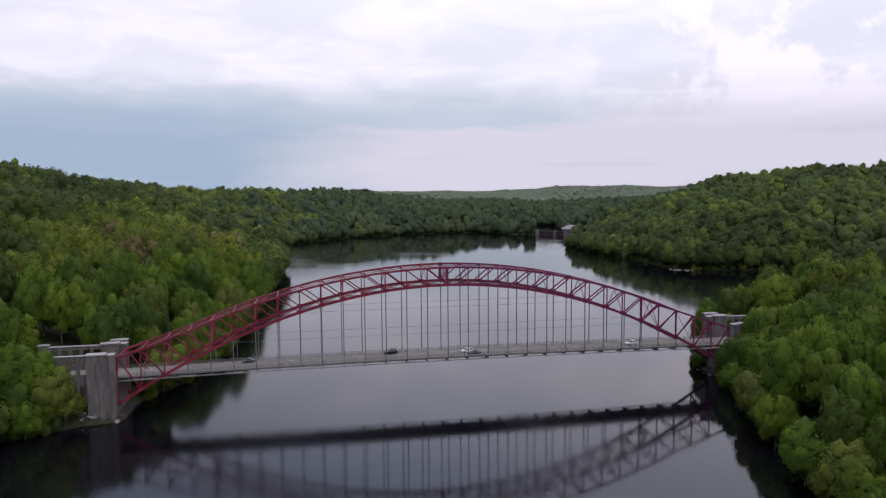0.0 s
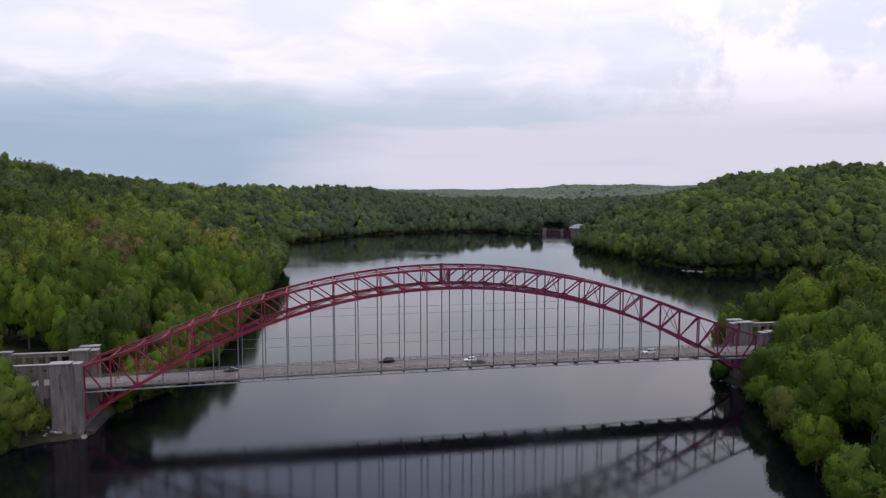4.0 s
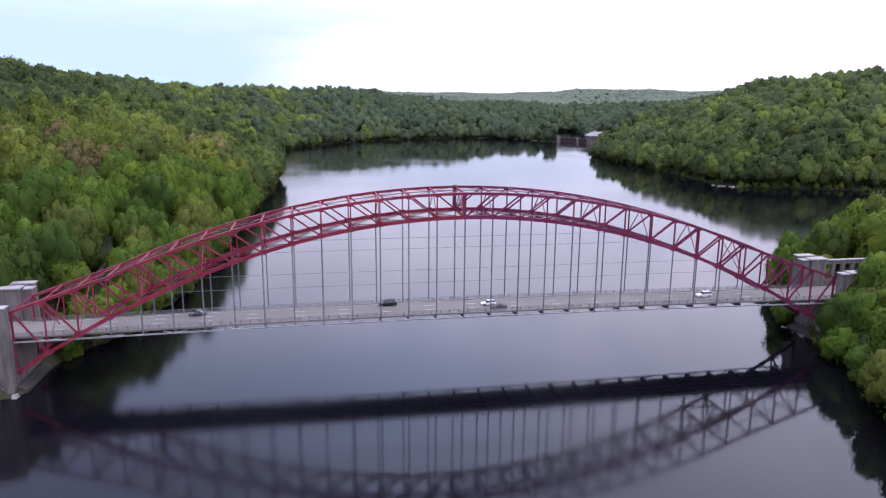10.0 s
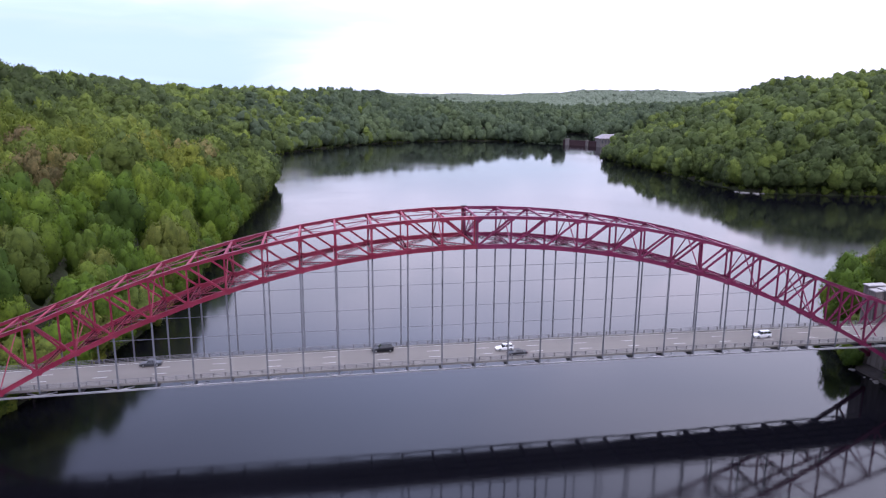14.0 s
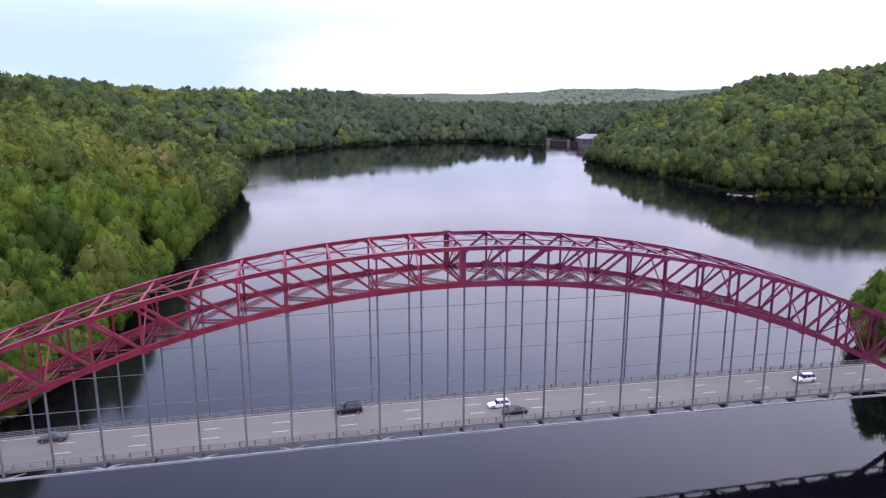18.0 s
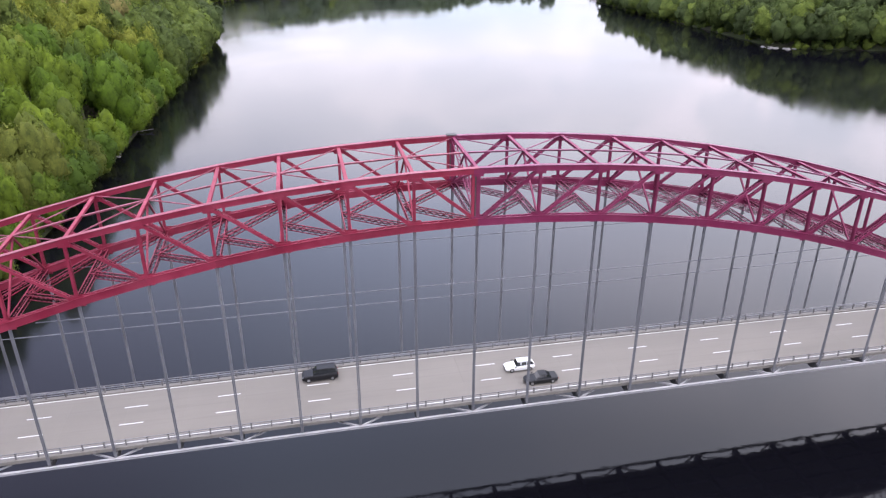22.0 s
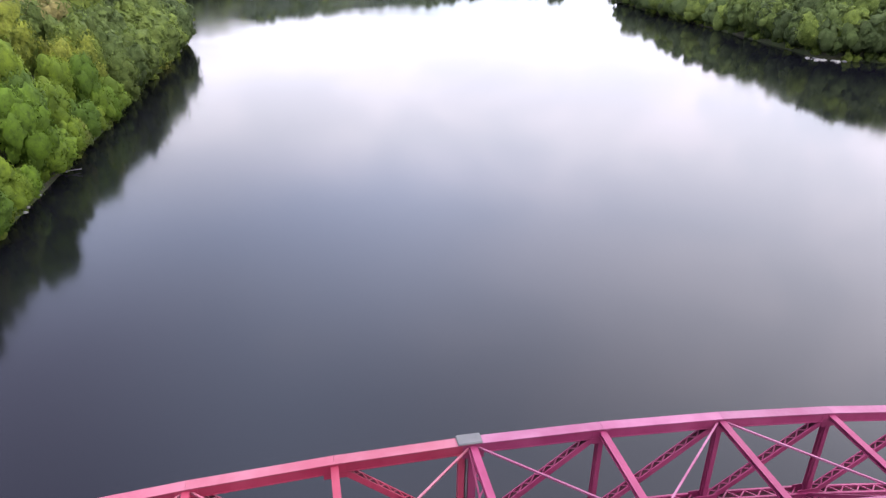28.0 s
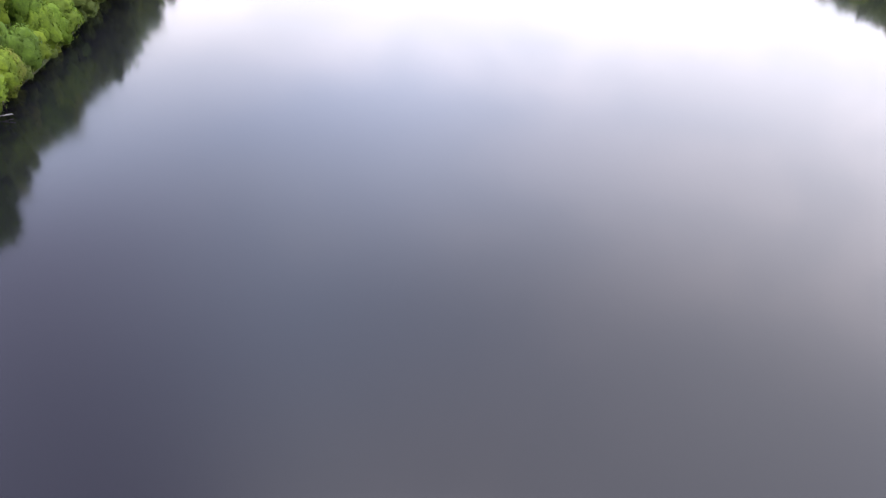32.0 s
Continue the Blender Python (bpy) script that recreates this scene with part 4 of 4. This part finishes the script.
def bridge_end(side, where):
    e = thing("bridge_abutment", "grey concrete bridge end with pylons and arcades " + where, "abutment", "ends of the bridge")

    def X(a, c):
        return (min(side * a, side * c), max(side * a, side * c))

    for s in (-1, 1):
        y0, y1 = (-10.6, -7.55) if s < 0 else (7.55, 10.6)
        # the pylon: a broad body, a recess and a narrow fin by the arch
        b = bmesh.new()
        ribbed_block(b, *X(117.3, 123.0), y0, y1, -3, 22.6, [(0.06, 0.3, 0.18), (0.7, 0.94, 0.18)], s)
        pylon = part("pylon", b, CONCRETE, e)
        b = bmesh.new()
        box(b, *X(116.5, 117.3), y0 + 0.5, y1 - 0.5, -3, 22.0)
        part("pylon_recess", b, CONCRETE, e)
        b = bmesh.new()
        box(b, *X(114.4, 116.5), y0 + 0.25, y1 - 0.25, -3, 22.4, 0.12)
        part("pylon_fin", b, CONCRETE, e)
        b = bmesh.new()
        box(b, *X(117.0, 123.3), y0 - 0.3, y1 + 0.3, 22.6, 23.0, 0.08)
        part("cap", b, CAP, e, "pale worn concrete cap")
        b = bmesh.new()
        box(b, *X(114.2, 116.7), y0 + 0.05, y1 - 0.05, 22.4, 22.75, 0.06)
        part("cap", b, CAP, e, "pale worn concrete cap")
        # a slit of a window with its sill
        f = y0 - 0.19 if s < 0 else y1 + 0.19
        b = bmesh.new()
        box(b, *X(119.9, 120.25), min(f, f - s * 0.22), max(f, f - s * 0.22) + 0.0, 14.6, 19.6)
        part("slit_window", b, DARK_STEEL, pylon)
        b = bmesh.new()
        box(b, *X(119.3, 120.9), min(f, f + s * 0.2), max(f, f + s * 0.2), 13.7, 14.2, 0.04)
        part("sill", b, CONCRETE, pylon)
        # a second slab behind the far pylon
        if s > 0:
            b = bmesh.new()
            box(b, *X(114.9, 120.5), 10.7, 13.0, 0, 23.2, 0.1)
            part("back_slab", b, CONCRETE, e)
            b = bmesh.new()
            box(b, *X(114.6, 120.8), 10.62, 13.3, 23.2, 23.5, 0.06)
            part("cap", b, CAP, e, "pale worn concrete cap")
        # the arcade along the road
        ya, yb = (-8.9, -7.7) if s < 0 else (7.7, 8.9)
        b = bmesh.new()
        box(b, *X(123.0, 140.0), ya + 0.2, yb - 0.2, 21.0, 22.2)
        part("arcade_beam", b, CONCRETE, e)
        b = bmesh.new()
        box(b, *X(123.0, 140.3), ya - 0.1, yb + 0.1, 22.2, 22.5, 0.05)
        part("cap", b, CAP, e, "pale worn concrete coping")
        b = bmesh.new()
        box(b, *X(123.0, 140.0), ya + 0.3, yb - 0.3, 12.0, 16.0)
        part("parapet", b, CONCRETE, e)
        for i in range(5):
            x = 126.0 + 3.53 * i
            b = bmesh.new()
            box(b, *X(x - 0.55, x + 0.55), ya, yb, 2.0, 22.0, 0.08)
            part("pier", b, CONCRETE, e)
        b = bmesh.new()
        box(b, *X(140.0, 143.4), ya - 0.3, yb + 0.3, 2.0, 23.0, 0.12)
        part("end_block", b, CONCRETE, e)
        b = bmesh.new()
        box(b, *X(139.8, 143.6), ya - 0.45, yb + 0.45, 23.0, 23.3, 0.06)
        part("cap", b, CAP, e, "pale worn concrete cap")
    # the blocks that take the arch's thrust, and the road over the fill
    b = bmesh.new()
    box(b, *X(111.8, 118.0), -8.6, 8.6, -4, 3.0)
    for v in b.verts:
        if v.co.z > 0 and abs(v.co.x) < 112:
            v.co.z = 0.8
    part("thrust_block", b, DARK_CONCRETE, e, "dark concrete block under the arch")
    b = bmesh.new()
    box(b, *X(114.35, 143.0), -7.5, 7.5, 2.0, 13.7)
    part("fill_wall", b, CONCRETE, e)
    b = bmesh.new()
    box(b, *X(114.32, 143.5), -7.45, 7.45, 13.7, 13.86)
    part("road_slab", b, ROAD, e)


bridge_end(-1, "on the western bank")
bridge_end(1, "half hidden by trees")
b = bmesh.new()
for s in (-1, 1):
    bar(b, (s * 143.5, 0, 13.8), (s * 210, 0, 14.35), 14, 0.3)
    bar(b, (s * 210, 0, 14.35), (s * 420, 0, 14.5), 14, 0.3)
tagged(part("road", b, ASPHALT), "worn grey asphalt road leading off the bridge through woods", "road", kind="structure")

# ---- cars ----
GLASS = Mat("dark_car_glass", (0.012, 0.014, 0.017), 0.08, spec=0.8).m
TYRE = Mat("black_rubber", (0.02, 0.02, 0.02), 0.9).m
RIM = Mat("alloy_rim", (0.45, 0.45, 0.46), 0.35, 0.9).m
LAMP_W = Mat("clear_lamp_glass", (0.75, 0.76, 0.78), 0.15).m
LAMP_R = Mat("red_lamp_glass", (0.35, 0.015, 0.015), 0.25).m
TRIM = Mat("black_car_trim", (0.025, 0.025, 0.027), 0.55).m


def lacquer(name, colour):
    m = Mat(name, colour, 0.38, spec=0.25)
    m.b.inputs["Coat Weight"].default_value = 0.12
    m.blend(m.ramp(m.noise(3.0), 0.4, 0.8, 0, 0.25), tuple(c * 0.8 for c in colour))
    return m.m


CAR_WHITE, CAR_BLACK, CAR_GREY = lacquer("white_car_lacquer", (0.78, 0.78, 0.77)), lacquer("black_car_lacquer", (0.01, 0.01, 0.012)), lacquer("dark_grey_car_lacquer", (0.06, 0.062, 0.068))


def loft(sections):
    """Skins of eight points each round the car, joined from nose to tail: x, half width below, half width above, low, waist, high."""
    b = bmesh.new()
    rings = []
    for x, w0, w1, lo, mid, hi in sections:
        pts = [(-w0 * 0.92, lo), (-w0, (lo + mid) / 2), (-w0, mid), (-w1, hi), (w1, hi), (w0, mid), (w0, (lo + mid) / 2), (w0 * 0.92, lo)]
        rings.append([b.verts.new((x, y, z)) for y, z in pts])
    for p, q in zip(rings, rings[1:]):
        for i in range(8):
            b.faces.new((p[i], p[(i + 1) % 8], q[(i + 1) % 8], q[i]))
    b.faces.new(rings[0][::-1])
    b.faces.new(rings[-1])
    bmesh.ops.recalc_face_normals(b, faces=b.faces)
    return b


def car(name, label, lacquer_m, long, wide, high, boot, at, turn, group="cars on the bridge"):
    c = thing(name, label, "car", group)
    h, w = long / 2, wide / 2
    waist = high * 0.58
    tail = waist + 0.04 if boot else waist + 0.1
    part("body", loft([
        (-h, w * 0.8, w * 0.72, 0.42, waist * 0.78, tail * 0.9), (-h + 0.18, w * 0.95, w * 0.84, 0.27, waist * 0.85, tail),
        (-h + 0.9, w, w * 0.9, 0.22, waist * 0.88, tail + 0.02), (0, w, w * 0.92, 0.2, waist * 0.88, waist + 0.03),
        (h - 1.35, w, w * 0.9, 0.2, waist * 0.86, waist - 0.01), (h - 0.45, w * 0.97, w * 0.82, 0.22, waist * 0.78, waist - 0.12),
        (h - 0.1, w * 0.85, w * 0.7, 0.26, waist * 0.66, waist - 0.24), (h, w * 0.74, w * 0.62, 0.36, waist * 0.6, waist - 0.33),
    ]), lacquer_m, c, smooth=False)
    back = -h + (0.95 if boot else 0.12)
    part("windows", loft([
        (back, w * 0.84, w * 0.8, waist - 0.1, waist + 0.02, waist + 0.06), (back + (0.75 if boot else 0.35), w * 0.86, w * 0.68, waist - 0.1, waist + 0.08, high - 0.07),
        (0.35, w * 0.87, w * 0.68, waist - 0.1, waist + 0.08, high - 0.05), (h - 1.55, w * 0.84, w * 0.78, waist - 0.12, waist, waist + 0.03),
    ]), GLASS, c)
    b = bmesh.new()
    box(b, back + (0.72 if boot else 0.3), 0.42, -w * 0.69, w * 0.69, high - 0.07, high, 0.03)
    part("roof", b, lacquer_m, c)
    for s in (-1, 1):
        for k in (back + 1.2, 0.0):
            b = bmesh.new()
            bar(b, (k, s * w * 0.86, waist), (k - 0.08, s * w * 0.69, high - 0.05), 0.09, 0.04, (0, 1, 0))
            part("pillar", b, lacquer_m, c)
        b = bmesh.new()
        box(b, h - 1.5, h - 1.28, s * w - 0.02 if s > 0 else -w - 0.16, w + 0.16 if s > 0 else -w + 0.02, waist - 0.02, waist + 0.14, 0.03)
        part("mirror", b, TRIM, c)
        b = bmesh.new()
        box(b, h - 0.28, h - 0.06, min(s * w * 0.5, s * w * 0.8), max(s * w * 0.5, s * w * 0.8), waist - 0.42, waist - 0.28, 0.02)
        part("headlight", b, LAMP_W, c)
        b = bmesh.new()
        box(b, -h - 0.01, -h + 0.14, min(s * w * 0.52, s * w * 0.82), max(s * w * 0.52, s * w * 0.82), waist * 0.8, waist * 0.95, 0.02)
        part("tail_light", b, LAMP_R, c)
        for x in (-h + 0.85, h - 0.9):
            b = bmesh.new()
            bmesh.ops.create_cone(b, cap_ends=True, segments=18, radius1=0.34, radius2=0.34, depth=0.23)
            bmesh.ops.transform(b, matrix=pose(x, s * (w - 0.1), 0.34, 90), verts=b.verts)
            wheel = part("wheel", b, TYRE, c)
            b = bmesh.new()
            bmesh.ops.create_cone(b, cap_ends=True, segments=14, radius1=0.21, radius2=0.19, depth=0.25)
            bmesh.ops.transform(b, matrix=pose(x, s * (w - 0.095), 0.34, 90), verts=b.verts)
            part("rim", b, RIM, wheel)
    b = bmesh.new()
    box(b, h - 0.14, h + 0.02, -w * 0.6, w * 0.6, 0.3, 0.48, 0.02)
    part("bumper_grille", b, TRIM, c)
    if not boot:
        for s in (-1, 1):
            b = bmesh.new()
            bar(b, (back + 0.5, s * w * 0.62, high + 0.04), (0.3, s * w * 0.62, high + 0.04), 0.04, 0.05)
            part("roof_rail", b, TRIM, c)
    c.matrix_basis = pose(at[0], at[1], deck_z(at[0]) + 0.012, 0, 0, turn)
    return c


car("suv", "large black sport utility car driving on the bridge deck", CAR_BLACK, 5.1, 1.98, 1.85, False, (-20.0, 3.7), 180)
car("hatchback", "white hatchback with dark roof glass on the bridge deck", CAR_WHITE, 4.4, 1.8, 1.5, False, (8.7, 0.2), 180)
car("sedan", "black sedan on the bridge deck in the outer lane", CAR_BLACK, 4.8, 1.84, 1.44, True, (10.8, -3.4), 180)
car("sedan", "dark grey sedan near the western end of the bridge", CAR_GREY, 4.7, 1.82, 1.45, True, (-72.0, 3.7), 180)
car("suv", "white sport utility car near the eastern end of the bridge", CAR_WHITE, 4.7, 1.9, 1.7, False, (76.0, 0.1), 180)

# ---- the far end of the lake: gatehouse and spillway ----
PALE_ROOF = Mat("pale_metal_roof", (0.25, 0.225, 0.24), 0.5)
PALE_ROOF.blend(PALE_ROOF.ramp(PALE_ROOF.noise(0.4), 0.4, 0.7), (0.2, 0.18, 0.19))
BRICK = Mat("dark_red_masonry", (0.034, 0.015, 0.018), 0.9)
BRICK.blend(BRICK.ramp(BRICK.noise(0.6, 5), 0.4, 0.7), (0.05, 0.024, 0.025))
gate = thing("gatehouse", "pale gatehouse with a low hipped roof at the lake's far end", "building")
b = bmesh.new()
box(b, 355, 391, 798, 818, -2, 12.5, 0.3)
part("wall", b, CONCRETE, gate)
b = bmesh.new()
lower = [b.verts.new(v) for v in ((354, 797, 12.4), (392, 797, 12.4), (392, 819, 12.4), (354, 819, 12.4))]
upper = [b.verts.new(v) for v in ((363, 803, 17.6), (383, 803, 17.6), (383, 813, 17.6), (363, 813, 17.6))]
b.faces.new(upper)
b.faces.new(lower[::-1])
for i in range(4):
    b.faces.new((lower[i], lower[(i + 1) % 4], upper[(i + 1) % 4], upper[i]))
part("roof", b, PALE_ROOF.m, gate, "pale pinkish hipped roof")
for i in range(8):
    b = bmesh.new()
    box(b, 355.6 + i * 4.9, 356.3 + i * 4.9, 797.4, 798.0, 0, 12.3)
    part("pilaster", b, CONCRETE, gate)
for i in range(7):
    b = bmesh.new()
    box(b, 357.2 + i * 4.9, 359.6 + i * 4.9, 797.8, 798.05, 5.2, 10.0)
    part("window", b, DARK_STEEL, gate)
weir = thing("spillway", "dark red masonry spillway wall with pale pillars across the lake", "dam")
b = bmesh.new()
bar(b, (322, 856, 2.5), (356, 812, 2.5), 3.0, 9.0)
part("wall", b, BRICK.m, weir)
b = bmesh.new()
bar(b, (322, 856, 7.2), (356, 812, 7.2), 3.6, 0.5)
part("coping", b, BRICK.m, weir)
for x, y, w, h in ((325, 850, 3.0, 11.0), (345, 823.5, 1.4, 10.0)):
    b = bmesh.new()
    box(b, x - w, x + w, y - 3.2, y + 1.0, -2, h - 2, 0.2)
    box(b, x - w - 0.4, x + w + 0.4, y - 3.5, y + 1.3, h - 2, h - 1.4, 0.1)
    part("pillar", b, CONCRETE, weir)

# a pale-roofed house on the slope behind the spillway
hz = float(ground_height(np.array([508.0]), np.array([1375.0]))[0])
house = thing("distant_house", "small far house with a pale gabled roof among dark trees", "house")
b = bmesh.new()
box(b, -8, 8, -4.5, 4.5, -2, 9, 0.1)
part("wall", b, CAP, house)
b = bmesh.new()
gable = [[b.verts.new((x, y, z)) for y, z in ((-5.6, 8.7), (0, 13), (5.6, 8.7))] for x in (-8.8, 8.8)]
b.faces.new((gable[0][0], gable[1][0], gable[1][1], gable[0][1]))
b.faces.new((gable[0][1], gable[1][1], gable[1][2], gable[0][2]))
b.faces.new(gable[0])
b.faces.new(gable[1][::-1])
b.faces.new((gable[0][0], gable[0][2], gable[1][2], gable[1][0]))
part("roof", b, PALE_ROOF.m, house, "pale gabled roof")
for i in range(4):
    b = bmesh.new()
    box(b, -6.4 + i * 3.8, -5.0 + i * 3.8, -4.62, -4.45, 4.5, 7.2)
    part("window", b, DARK_STEEL, house)
house.location = (508, 1375, hz)

# ---- shore rocks, a boat, a hut and poles ----


def boulder(r, size):
    v, f = ICO[2]
    p = v * (1 + 0.2 * r.standard_normal((len(v), 1)).clip(-1, 1.2)) * np.array([1.3, 1.0, 0.6]) * size
    return p, f


rs = np.random.RandomState(21)
for cx, cy, n, spread_x, spread_y in ((289, 345, 16, 5, 5), (297, 338, 8, 6, 3), (-119, -10.4, 18, 7, 1.2), (-84, 203, 6, 1.5, 8), (-84, 180, 5, 1.2, 8), (112, 4, 9, 2.0, 6)):
    for _ in range(n):
        p, f = boulder(rs, rs.uniform(0.35, 1.0) * (1.6 if cx > 200 else 0.8))
        x, y = cx + rs.uniform(-1, 1) * spread_x, cy + rs.uniform(-1, 1) * spread_y
        o = mesh_from("boulder", p, f, ROCK, smooth=False)
        o.location = (x, y, max(float(ground_height(np.array([x]), np.array([y]))[0]), -0.1) + 0.05)
        o.rotation_euler = (0, 0, rs.uniform(0, 6.28))
        tagged(o, "rough pale grey boulder at the waterline", "rock", "rocks on the shore")
b = bmesh.new()
for p, q in (((0, 0, 0), (4.5, 0.6, 0.5)), ((4.5, 0.6, 0.5), (7.5, 0.2, 0.9)), ((4.5, 0.6, 0.5), (6.6, 1.8, 0.4)), ((2.0, 0.3, 0.25), (3.6, -1.2, 0.5))):
    bar(b, p, q, 0.2, 0.18)
log = part("fallen_branch", b, ROCK)
log.location = (-83.5, 205, 0.3)
tagged(log, "bleached fallen branch reaching over the water", "branch")
boat = thing("moored_boat", "small white boat moored by the wooded point", "boat")
b = bmesh.new()
box(b, -2.6, 2.6, -1.0, 1.0, 0, 0.75, 0.2)
for v in b.verts:
    if v.co.x > 1.5:
        v.co.y *= 0.35
part("hull", b, CAR_WHITE, boat)
b = bmesh.new()
box(b, -1.6, 0.6, -0.7, 0.7, 0.75, 1.7, 0.12)
part("cabin", b, CAR_WHITE, boat)
boat.matrix_basis = pose(279, 604, -0.15, 0, 0, 70)
hut = thing("boat_hut", "small white boat hut among the trees by the water", "hut")
b = bmesh.new()
box(b, -3.4, 3.4, -2.2, 2.2, -1, 2.6, 0.05)
part("wall", b, CAR_WHITE, hut)
b = bmesh.new()
for s in (-1, 1):
    bar(b, (-3.8, s * 1.3, 3.1), (3.8, s * 1.3, 3.1), 2.9, 0.15, (0, -s * 0.45, 1))
part("roof", b, PALE_ROOF.m, hut)
hut.matrix_basis = pose(347, 336, 1.6, 0, 0, 20)
# Two slim pale utility poles on the western bank, without lamps.
for x, y, h in ((-182, 138, 13), (-153, 126, 9)):
    pole = thing("lamp_pole", "slim pale metal pole rising above the bank's trees", "pole", "poles on the bank")
    z = float(ground_height(np.array([x]), np.array([y]))[0])
    b = bmesh.new()
    bar(b, (0, 0, -0.5), (0, 0, h + 10), 0.22, 0.22, (1, 0, 0))
    part("shaft", b, CAP, pole)
    b = bmesh.new()
    bar(b, (0, 0, h + 9.9), (1.6, 0, h + 10.2), 0.12, 0.12)
    part("arm", b, CAP, pole)
    pole.location = (x, y, z)
